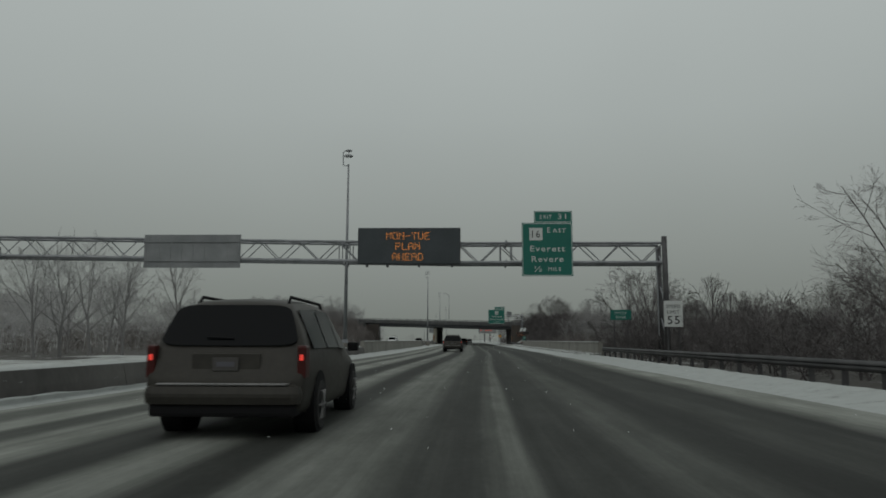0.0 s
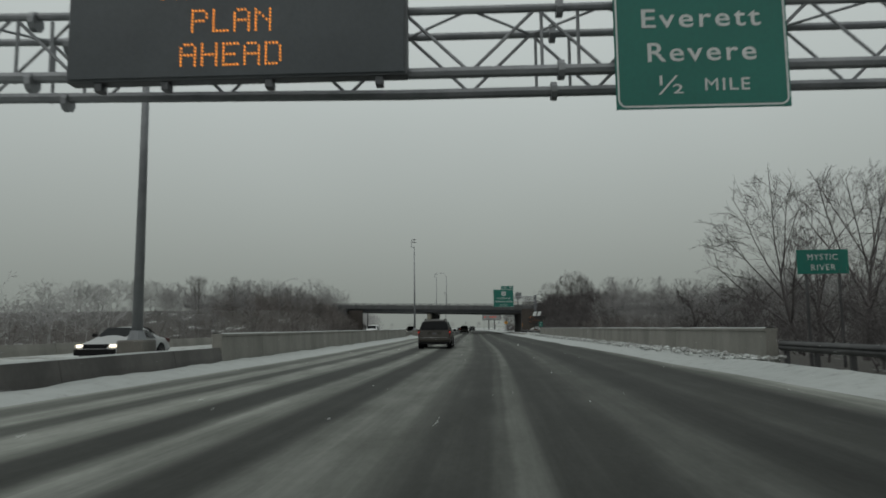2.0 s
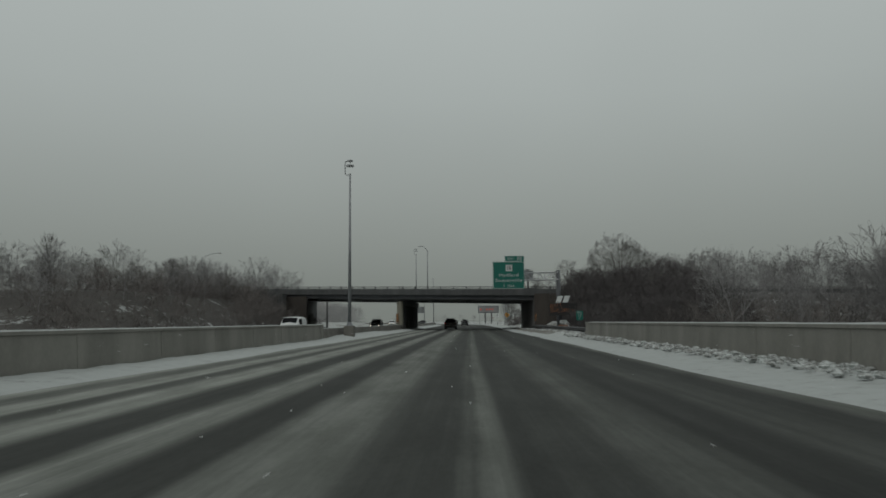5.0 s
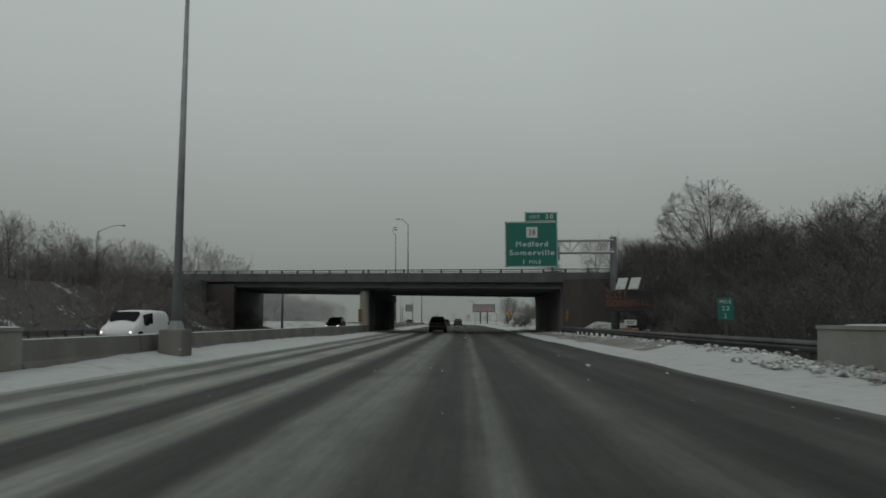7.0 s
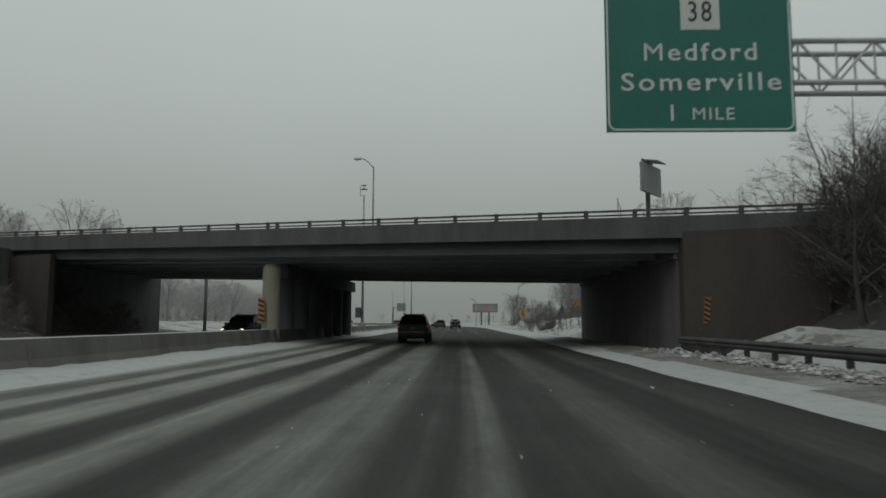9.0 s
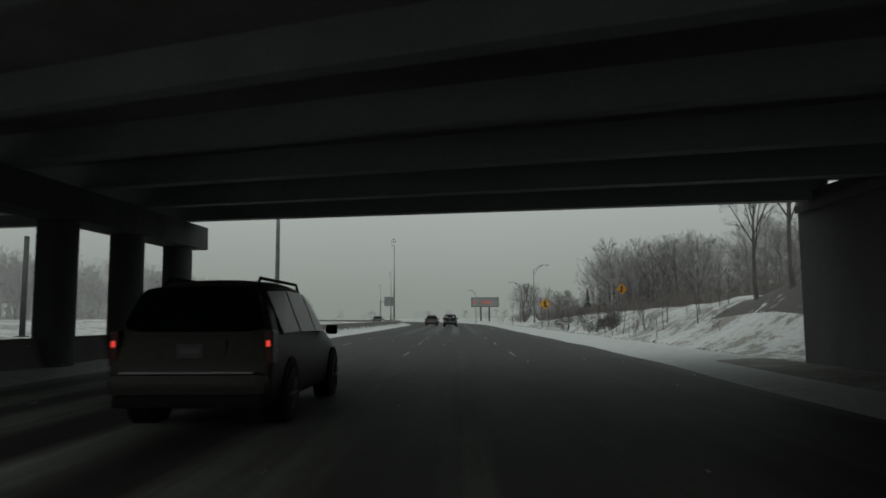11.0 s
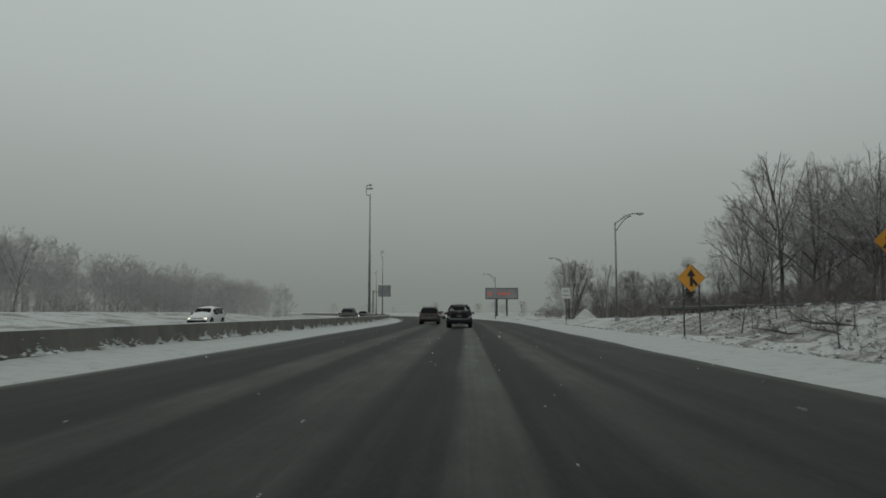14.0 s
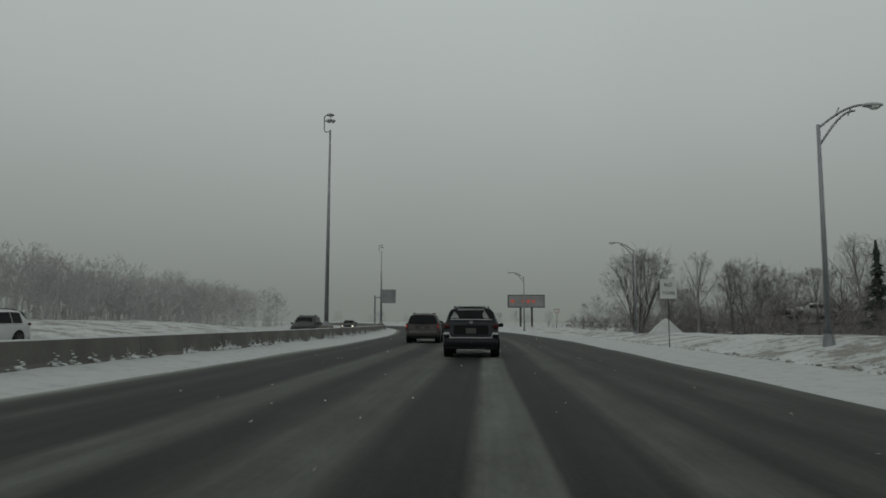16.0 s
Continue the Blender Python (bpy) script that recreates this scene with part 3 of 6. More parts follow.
# ---- high-mast lamp poles in the median ----
def high_mast(x, y, h, box_on=False, tilt=0.0):
    top = thing("high_mast_pole", "tall grey steel mast with a ring of floodlights" if not box_on else "tall grey steel mast with a dark control cabinet", "lamp post", pose(x, y, 0), "high masts")
    part("footing", box(B(), -0.38, -0.45, -0.1, 0.38, 0.45, 0.98, 0.05), CONCRETE_MID, top)
    part("collar", rod(B(), (0, 0, 0.9), (0, 0, 1.25), 0.3, 0.18, 12), GALVANISED, top)
    part("shaft", rod(B(), (0, 0, 1.0), (0, 0, h - 0.95), 0.15, 0.06, 12), GALVANISED, top, smooth=True)
    bm = B()
    bend = [(0, 0, h - 1.0), (-0.1, 0, h - 1.08), (-0.3, 0, h - 1.08), (-0.4, 0, h - 0.98), (-0.42, 0, h - 0.1), (-0.36, 0, h + 0.02), (-0.2, 0, h + 0.08), (0.0, 0, h + 0.08)]
    for p, q in zip(bend, bend[1:]):
        rod(bm, p, q, 0.035, None, 6)
    part("bracket", bm, GALVANISED, top)
    bm = B()
    bmesh.ops.create_uvsphere(bm, u_segments=14, v_segments=8, radius=0.26)
    bmesh.ops.scale(bm, vec=(1, 1, 0.36), verts=bm.verts)
    bmesh.ops.translate(bm, vec=(0, 0, h + 0.08), verts=bm.verts)
    part("cap", bm, ALUMINIUM, top, smooth=True)
    part("stem", rod(B(), (0, 0, h - 0.36), (0, 0, h + 0.05), 0.025, None, 6), GALVANISED, top)
    bm = B()
    for k in range(16):
        p, q = (Vector((0.24 * math.cos(6.2832 * i / 16), 0.24 * math.sin(6.2832 * i / 16), h - 0.28)) for i in (k, k + 1))
        bar(bm, p, q, 0.03, 0.03)
    for k in range(3):
        c, d = 0.24 * math.cos(2.0944 * k), 0.24 * math.sin(2.0944 * k)
        rod(bm, (c, d, h - 0.28), (0, 0, h - 0.28), 0.014, None, 5)
    part("ring", bm, GALVANISED, top)
    lamp = None
    for k in range(6):
        a = 2 * math.pi * k / 6
        if lamp is None:
            bm = B()
            bmesh.ops.create_uvsphere(bm, u_segments=10, v_segments=6, radius=0.12)
            bmesh.ops.scale(bm, vec=(1, 1, 0.7), verts=bm.verts)
            lamp = part("floodlight", bm, ALUMINIUM, top, smooth=True)
            lamp.matrix_basis = pose(0.24 * math.cos(a), 0.24 * math.sin(a), h - 0.33)
        else:
            again(lamp, 0.24 * math.cos(a), 0.24 * math.sin(a), h - 0.33)
    if box_on:
        bm = box(B(), -0.74, -0.28, 1.7, -0.16, 0.28, 2.78, 0.03)
        part("cabinet", bm, BOARD_CASE, top, "dark steel control cabinet")
    return top


high_mast(-10.38, 33.0, 15.3)
high_mast(-9.03, 116.0, 14.1)
high_mast(-10.25, 205.0, 16.0, True)
high_mast(-10.75, 286.9, 14.95)
high_mast(-18.2, 359.4, 14.0)
high_mast(-29.0, 432.0, 14.0)

# ---- text boards and panels ----
DOTS = {"A": "01110 10001 10001 11111 10001 10001 10001", "D": "11110 10001 10001 10001 10001 10001 11110", "E": "11111 10000 10000 11110 10000 10000 11111",
        "H": "10001 10001 10001 11111 10001 10001 10001", "I": "01110 00100 00100 00100 00100 00100 01110", "L": "10000 10000 10000 10000 10000 10000 11111",
        "M": "10001 11011 10101 10101 10001 10001 10001", "N": "10001 11001 10101 10011 10001 10001 10001", "O": "01110 10001 10001 10001 10001 10001 01110",
        "P": "11110 10001 10001 11110 10000 10000 10000", "R": "11110 10001 10001 11110 10100 10010 10001", "S": "01111 10000 10000 01110 00001 00001 11110",
        "T": "11111 00100 00100 00100 00100 00100 00100", "U": "10001 10001 10001 10001 10001 10001 01110", "V": "10001 10001 10001 10001 10001 01010 00100",
        "X": "10001 10001 01010 00100 01010 10001 10001", "-": "00000 00000 00000 11111 00000 00000 00000", " ": "00000 00000 00000 00000 00000 00000 00000"}


DOT_MESH = {}


def dot_line(text, x_mid, z_top, pitch, r, parent, y, material, single=False):
    """A line of lamps in a five by seven matrix."""
    step = 6 * pitch
    for k, ch in enumerate(text):
        if ch == " ":
            continue
        if single:
            sign = new("lit_letter")
            sign.parent = parent
            for row, bits in enumerate(DOTS[ch].split()):
                for col, bit in enumerate(bits):
                    if bit == "1":
                        if "lamp" not in DOT_MESH:
                            bm = B()
                            bmesh.ops.create_cone(bm, cap_ends=True, segments=8, radius1=r, radius2=r * 0.7, depth=0.02, matrix=pose(0, 0, 0, 90))
                            DOT_MESH["lamp"] = bpy.data.meshes.new("lamp")
                            bm.to_mesh(DOT_MESH["lamp"])
                            bm.free()
                            DOT_MESH["lamp"].materials.append(material)
                        o = new("lamp", DOT_MESH["lamp"])
                        o.parent = sign
                        o.matrix_basis = pose(x_mid + (k - len(text) / 2 + 0.08) * step + col * pitch, y - 0.012, z_top - row * pitch)
            continue
        bm = B()
        for row, bits in enumerate(DOTS[ch].split()):
            for col, bit in enumerate(bits):
                if bit == "1":
                    bmesh.ops.create_cone(bm, cap_ends=True, segments=6, radius1=r, radius2=r * 0.7, depth=0.02,
                                          matrix=pose(x_mid + (k - len(text) / 2 + 0.08) * step + col * pitch, y - 0.012, z_top - row * pitch, 90))
        part("lit_letter", bm, material, parent, "amber dot-matrix letter")


def green_sign(x0, x1, z0, z1, tab_w, tab_h, y, label):
    """A green guide sign with a white border and an exit tab, facing -y."""
    top = thing("highway_sign", label, "highway sign", pose(x0, y, z0), "guide signs")
    w, h = x1 - x0, z1 - z0
    part("panel", box(B(), 0, 0, 0, w, 0.04, h, 0.008), SIGN_GREEN, top)
    part("exit_tab", box(B(), w - tab_w, 0, h + 0.015, w, 0.04, h + tab_h, 0.008), SIGN_GREEN, top)

    def rim(name, ax, az, bx, bz, r=0.16, t=0.035):
        bm = B()
        pts = []
        for cx, cz, a0 in ((bx - r, bz - r, 0), (ax + r, bz - r, 90), (ax + r, az + r, 180), (bx - r, az + r, 270)):
            for s in range(5):
                a = radians(a0 + 22.5 * s)
                pts.append((cx, cz, math.cos(a), math.sin(a)))
        outer = [bm.verts.new((cx + r * c, -0.004, cz + r * s)) for cx, cz, c, s in pts]
        inner = [bm.verts.new((cx + (r - t) * c, -0.004, cz + (r - t) * s)) for cx, cz, c, s in pts]
        for k in range(len(pts)):
            j = (k + 1) % len(pts)
            bm.faces.new((outer[k], inner[k], inner[j], outer[j]))
        bmesh.ops.recalc_face_normals(bm, faces=bm.faces)
        part(name, bm, SIGN_WHITE, top)
    rim("border", 0.03, 0.03, w - 0.03, h - 0.03)
    rim("border", w - tab_w + 0.03, h + 0.04, w - 0.03, h + tab_h - 0.02, 0.1)
    for f in (0.2, 0.5, 0.8):
        part("stiffener", box(B(), w * f - 0.04, 0.042, 0.05, w * f + 0.04, 0.09, h - 0.05), SIGN_BACK, top)
    return top, w, h


def shield(parent, x0, z0, x1, z1, number):
    s = part("route_marker", box(B(), x0, -0.012, z0, x1, -0.002, z1, 0.004), SIGN_WHITE, parent, "white square route marker")
    lettering("route_number", number, (z1 - z0) * 0.8, SIGN_BLACK, s, x0 + 0.2 * (x1 - x0), z0 + 0.22 * (z1 - z0), -0.014, 0.6 * (x1 - x0), 0.008)


# ---- sign gantry before the river ----
GY = 26.55
gantry = thing("sign_gantry", "galvanised lattice truss gantry spanning both carriageways", "sign gantry", pose(0, GY, 0))
XL, XR, ZB, ZT, DY = -33.0, 10.95, 6.1, 7.35, 0.62
KINK = -2.0


def camber(x):
    return max(0.0, KINK - x) * 0.0155


for yy, z in ((-DY, ZB), (DY, ZB), (-DY, ZT), (DY, ZT)):
    bm = rod(B(), (KINK, yy, z), (XR, yy, z), 0.115 if z == ZB else 0.085, None, 8)
    rod(bm, (XL, yy, z + camber(XL)), (KINK, yy, z), 0.115 if z == ZB else 0.085, None, 8)
    part("chord", bm, GALVANISED, gantry)
bay = (XR - XL) / 34
brace = {}
for k in range(34):
    xa = XL + k * bay
    zc = camber(xa + bay / 2)
    for yy in (-DY, DY):
        rise_ = 1 if k % 2 else 0
        za, zb = (ZB, ZT) if rise_ else (ZT, ZB)
        key = (rise_, yy)
        if key in brace:
            again(brace[key], xa, 0, zc)
        else:
            brace[key] = part("diagonal", rod(B(), (0, yy, za), (bay, yy, zb), 0.035, None, 6), GALVANISED, gantry)
            brace[key].matrix_basis = pose(xa, 0, zc)
    key = ("top", k % 2)
    if key in brace:
        again(brace[key], xa, 0, zc)
    else:
        s = 1 if k % 2 else -1
        brace[key] = part("cross_brace", rod(B(), (0, -DY * s, ZT), (bay, DY * s, ZT), 0.03, None, 6), GALVANISED, gantry)
        brace[key].matrix_basis = pose(xa, 0, zc)
for xj in (-9.3, 1.05, -20.5):
    for yy in (-DY, DY):
        for z in (ZB, ZT):
            part("splice_flange", rod(B(), (xj - 0.06, yy, z), (xj + 0.06, yy, z), 0.2, None, 10), GALVANISED, gantry)
        part("upright", rod(B(), (xj - 0.35, yy, ZB), (xj - 0.35, yy, ZT), 0.035, None, 6), GALVANISED, gantry)
        part("upright", rod(B(), (xj + 0.35, yy, ZB), (xj + 0.35, yy, ZT), 0.035, None, 6), GALVANISED, gantry)
for xp in (XR + 0.05, XL):
    for yy, h in ((-DY - 0.1, 7.75), (DY + 0.1, 7.3)):
        part("post", rod(B(), (xp, yy, -0.1), (xp, yy, h), 0.19, 0.17, 12), RAIL_STEEL, gantry, smooth=True)
    for z in (1.2, 3.2, 5.2):
        part("tie", rod(B(), (xp, -DY - 0.1, z), (xp, DY + 0.1, z + 1.6), 0.045, None, 6), GALVANISED, gantry)
    part("ladder_pipe", rod(B(), (xp - 0.32, 0, 1.5), (xp - 0.32, 0, 7.2), 0.05, None, 6), GALVANISED, gantry)

s1, w1, h1 = green_sign(2.03, 5.23, 5.22, 8.62, 2.42, 0.76, GY - 0.86, "green exit guide sign with white lettering on the gantry")
shield(s1, 0.48, 2.27, 1.31, 3.07, "16")
lettering("word", "E", 0.47, SIGN_WHITE, s1, 1.62, 2.77, bold=0.006)
lettering("word", "AST", 0.38, SIGN_WHITE, s1, 1.95, 2.77, width=0.84, bold=0.006)
lettering("word", "Everett", 0.52, SIGN_WHITE, s1, 0.52, 1.56, width=2.2, bold=0.01)
lettering("word", "Revere", 0.52, SIGN_WHITE, s1, 0.61, 0.9, width=2.0, bold=0.01)
lettering("word", "½", 0.5, SIGN_WHITE, s1, 0.78, 0.27, width=0.46)
lettering("word", "MILE", 0.33, SIGN_WHITE, s1, 1.64, 0.33, width=0.82, bold=0.004)
lettering("word", "EXIT", 0.36, SIGN_WHITE, s1, 1.16, h1 + 0.25, width=0.74, bold=0.004)
lettering("word", "31", 0.48, SIGN_WHITE, s1, 2.3, h1 + 0.24, width=0.52, bold=0.006)

board = thing("message_board", "dark electronic message board with amber dot letters on the gantry", "message board", pose(-8.4, GY - 1.0, 5.95))
part("case", box(B(), 0, 0.0, 0, 6.54, 0.34, 2.35, 0.03), BOARD_CASE, board)
part("face", box(B(), 0.05, -0.03, 0.05, 6.49, -0.004, 2.3, 0.01), BOARD_FACE, board)
for xf in (0.6, 1.9, 3.9, 6.0):
    part("foot_lamp", box(B(), xf - 0.07, 0.04, -0.16, xf + 0.07, 0.28, 0.0, 0.01), BOARD_CASE, board)
for k, (line, xm) in enumerate((("MON-TUE", 3.23), ("PLAN", 3.22), ("AHEAD", 3.22))):
    dot_line(line, xm, 2.02 - 0.67 * k, 0.068, 0.023, board, -0.03, LED_AMBER, True)

back = thing("highway_sign", "bare grey back of an oncoming guide sign on the gantry", "highway sign", pose(-22.3, GY - 0.8, 5.76), "guide signs")
part("panel", box(B(), 0, 0, 0, 6.3, 0.05, 2.15, 0.01), SIGN_BACK, back)
for f in range(9):
    part("stiffener", box(B(), 0.2 + 0.74 * f, -0.022, 0.02, 0.26 + 0.74 * f, -0.002, 2.13), SIGN_BACK, back)
for z in (0.45, 1.7):
    part("backing_rail", box(B(), 0.02, -0.07, z - 0.05, 6.28, -0.0225, z + 0.05), SIGN_BACK, back)

# ---- cantilever sign before the overpass ----
CY = 142.3
cant = thing("cantilever_gantry", "galvanised cantilever truss on a thick tapered post", "sign gantry", pose(0, CY, 0))
part("post", rod(B(), (10.75, 0.3, -0.2), (10.75, 0.3, 7.0), 0.29, 0.24, 14), DULL_ZINC, cant, smooth=True)
for yy in (-0.05, 0.65):
    for z in (5.92, 6.76):
        part("chord", rod(B(), (3.75, yy, z), (10.7, yy, z), 0.06, None, 8), ALUMINIUM, cant)
    for k in range(9):
        xa = 4.04 + 0.74 * k
        part("diagonal", rod(B(), (xa, yy, 5.92 if k % 2 else 6.76), (xa + 0.74, yy, 6.76 if k % 2 else 5.92), 0.028, None, 6), ALUMINIUM, cant)
        part("upright", rod(B(), (xa, yy, 5.92), (xa, yy, 6.76), 0.022, None, 6), ALUMINIUM, cant)
s2, w2, h2 = green_sign(3.2, 6.83, 4.9, 8.05, 2.25, 0.66, CY - 0.2, "green exit guide sign with white lettering on the cantilever")
shield(s2, 1.48, 2.04, 2.24, 2.78, "38")
lettering("word", "Medford", 0.5, SIGN_WHITE, s2, 0.75, 1.42, width=2.18, bold=0.01)
lettering("word", "Somerville", 0.5, SIGN_WHITE, s2, 0.3, 0.82, width=3.08, bold=0.01)
lettering("word", "1", 0.46, SIGN_WHITE, s2, 1.24, 0.22, bold=0.006)
lettering("word", "MILE", 0.34, SIGN_WHITE, s2, 1.66, 0.24, width=0.8, bold=0.004)
lettering("word", "EXIT", 0.34, SIGN_WHITE, s2, 1.72, h2 + 0.22, width=0.7, bold=0.004)
lettering("word", "30", 0.46, SIGN_WHITE, s2, 2.8, h2 + 0.2, width=0.56, bold=0.006)

# ---- the overpass ----
SK = -0.435


def near_y(x):
    return 161.6 + SK * x


def far_y(x):
    return 184.6 + SK * 0.85 * x


def deck_z(x):
    return 5.36 - 0.03 * x


bridge = thing("overpass", "dark steel girder overpass with concrete deck edge and open railing", "bridge", pose(0, 0, 0), "", "structure")
XA, XB = -75.0, 60.0


def slab(y_of, z_of, dy0, dy1, dz0, dz1, material, name, xa=XA, xb=XB, n=9):
    bm = B()
    rows = []
    for k in range(n):
        x = xa + (xb - xa) * k / (n - 1)
        y, z = y_of(x), z_of(x)
        rows.append([bm.verts.new((x, y + a, z + b)) for a, b in ((dy0, dz0), (dy1, dz0), (dy1, dz1), (dy0, dz1))])
    for a, b in zip(rows, rows[1:]):
        for k in range(4):
            bm.faces.new((a[k], a[(k + 1) % 4], b[(k + 1) % 4], b[k]))
    bm.faces.new(rows[0][::-1])
    bm.faces.new(rows[-1])
    bmesh.ops.recalc_face_normals(bm, faces=bm.faces)
    return part(name, bm, material, bridge)


bm = B()
rows = []
for k in range(12):
    x = XA + (XB - XA) * k / 11
    rows.append([bm.verts.new((x, near_y(x) + 0.3, deck_z(x) - 0.3)), bm.verts.new((x, far_y(x) - 0.3, deck_z(x) - 0.3)), bm.verts.new((x, far_y(x) - 0.3, deck_z(x) - 0.02)), bm.verts.new((x, near_y(x) + 0.3, deck_z(x) - 0.02))])
for a, b in zip(rows, rows[1:]):
    for k in range(4):
        bm.faces.new((a[k], a[(k + 1) % 4], b[(k + 1) % 4], b[k]))
bmesh.ops.recalc_face_normals(bm, faces=bm.faces)
part("deck", bm, SOFFIT, bridge)
slab(near_y, deck_z, -0.2, 0.28, -0.42, 0.48, FASCIA, "kerb_beam")
slab(far_y, deck_z, -0.28, 0.2, -0.42, 0.48, FASCIA, "kerb_beam")
for k in range(8):
    f = k / 7
    slab(lambda x, f=f: near_y(x) * (1 - f) + far_y(x) * f + 0.35 * (1 - 2 * f), deck_z, -0.012, 0.012, -0.95, -0.31, GIRDER_HAZED if k else GIRDER_PAINT, "girder_web", -29.2, 9.6)
    slab(lambda x, f=f: near_y(x) * (1 - f) + far_y(x) * f + 0.35 * (1 - 2 * f), deck_z, -0.19, 0.19, -1.0, -0.955, GIRDER_HAZED if k else GIRDER_PAINT, "girder_flange", -29.2, 9.6)
for y_of, s in ((near_y, -1), (far_y, 1)):
    slab(y_of, deck_z, -0.05, 0.05, 0.57, 0.63, RAIL_STEEL, "lower_rail", -60, 40)
    slab(y_of, deck_z, -0.06, 0.06, 0.74, 0.82, RAIL_STEEL, "upper_rail", -60, 40)
    first_post = None
    for x in [0.09 + 1.89 * k for k in range(-5, 20)] + [-9.93 - 1.89 * k for k in range(17)]:
        if first_post is None:
            first_post = part("rail_post", box(B(), -0.09, -0.07, 0.46, 0.09, 0.07, 0.84, 0.015), RAIL_STEEL, bridge)
            first_post.matrix_basis = pose(x, y_of(x), deck_z(x))
        else:
            again(first_post, x, y_of(x), deck_z(x))
# the pier between the carriageways: round columns under a cap beam
bm = B()
bar(bm, (-10.02, 168.9, 4.12), (-9.1, 188.6, 4.12), 1.04, 0.8)
part("pier_cap", bm, FASCIA, bridge, "dark concrete pier cap")
col = None
for k in range(7):
    y = 167.0 + 3.4 * k
    x = (-9.93 if k == 0 else -10.12) + 0.045 * (y - 167)
    if col is None:
        bm = rod(B(), (0, 0, 0), (0, 0, 4.12), 0.48, None, 24)
        rod(bm, (0, 0, 4.12), (0, 0, 4.32), 0.48, 0.36, 24)
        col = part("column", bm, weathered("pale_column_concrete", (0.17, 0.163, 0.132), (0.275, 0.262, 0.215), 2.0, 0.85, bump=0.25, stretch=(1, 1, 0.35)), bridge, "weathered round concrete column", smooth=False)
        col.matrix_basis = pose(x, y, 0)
        # Columns behind the first use a darker copy, deck shade put into the colour.
        shaded_col = col.data.copy()
        shaded_col.materials[0] = FASCIA
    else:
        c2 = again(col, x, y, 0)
        c2.data = shaded_col
part("abutment", box(B(), 9.25, 158.0, -0.2, 11.2, 181.6, 4.35), ABUTMENT_DARK, bridge, "dark concrete abutment wall")
part("abutment", box(B(), -31.6, 171.5, -0.2, -29.0, 197.4, 5.9), FASCIA, bridge, "dark concrete abutment wall")
part("bearing_shelf", box(B(), 9.12, 157.9, 3.85, 11.1, 181.5, 4.05), ABUTMENT_DARK, bridge)
bm = B()
wing = [(9.3, 157.3), (24.0, 150.9), (24.0, 151.5), (9.3, 157.9)]
lo = [bm.verts.new((x, y, -0.3)) for x, y in wing]
hi = [bm.verts.new((x, y, 4.9)) for x, y in wing]
for k in range(4):
    bm.faces.new((lo[k], lo[(k + 1) % 4], hi[(k + 1) % 4], hi[k]))
bm.faces.new(hi)
bmesh.ops.recalc_face_normals(bm, faces=bm.faces)
part("wing_wall", bm, STAIN_AND_SHADE, bridge, "brown stained concrete wing wall")
bm = B()
wing = [(-25.3, 172.2), (-45.0, 181.2), (-45.0, 181.8), (-25.3, 172.8)]
lo = [bm.verts.new((x, y, -0.3)) for x, y in wing]
hi = [bm.verts.new((x, y, 5.4)) for x, y in wing]
for k in range(4):
    bm.faces.new((lo[k], lo[(k + 1) % 4], hi[(k + 1) % 4], hi[k]))
bm.faces.new(hi)
bmesh.ops.recalc_face_normals(bm, faces=bm.faces)
# Left wing shares the brown wall's concrete; here its dark stands in for shade.
part("wing_wall", bm, STAIN_AND_SHADE, bridge, "concrete wing wall darkened for overpass shade")

# ---- roadside signs ----
def sign_posts(top, xs, z1, r=0.035, z0=-0.2):
    for x in xs:
        part("sign_post", box(B(), x - r, 0.03, z0, x + r, 0.03 + 2 * r, z1), RAIL_STEEL, top)


limit = thing("speed_limit_sign", "white rectangular speed limit sign with black lettering behind the guard rail", "road sign", pose(9.75, 20.0, -0.24))
sign_posts(limit, (-0.3, 0.3), 3.4)
part("panel", box(B(), -0.5, 0, 2.2, 0.5, 0.02, 3.6, 0.006), SIGN_WHITE, limit)
lettering("word", "SPEED", 0.28, SIGN_BLACK, limit, -0.38, 3.2, width=0.76, bold=0.004)
lettering("word", "LIMIT", 0.28, SIGN_BLACK, limit, -0.33, 2.9, width=0.66, bold=0.004)
lettering("number", "55", 0.62, SIGN_BLACK, limit, -0.33, 2.34, width=0.66, bold=0.014)

river = thing("river_sign", "small green sign naming the river on two posts", "road sign", pose(10.1, 35.0, 0))
sign_posts(river, (-0.5, 0.5), 3.4)
part("panel", box(B(), -0.78, 0, 2.75, 0.78, 0.02, 3.5, 0.006), SIGN_GREEN, river)
lettering("word", "MYSTIC", 0.26, SIGN_WHITE, river, -0.45, 3.18, width=0.9)
lettering("word", "RIVER", 0.26, SIGN_WHITE, river, -0.36, 2.86, width=0.74)

mile = thing("mile_marker", "small green mile marker plate on a post", "road sign", pose(9.3, 118.0, 0.1) @ Matrix.Diagonal((0.88, 1, 0.88, 1)))
sign_posts(mile, (0.0,), 2.1)
part("panel", box(B(), -0.31, 0, 1.3, 0.31, 0.02, 2.15, 0.006), SIGN_GREEN, mile)
lettering("word", "MILE", 0.2, SIGN_WHITE, mile, -0.22, 1.93, width=0.44)
lettering("number", "22", 0.24, SIGN_WHITE, mile, -0.15, 1.66, width=0.3)
lettering("number", "2", 0.24, SIGN_WHITE, mile, -0.08, 1.37)


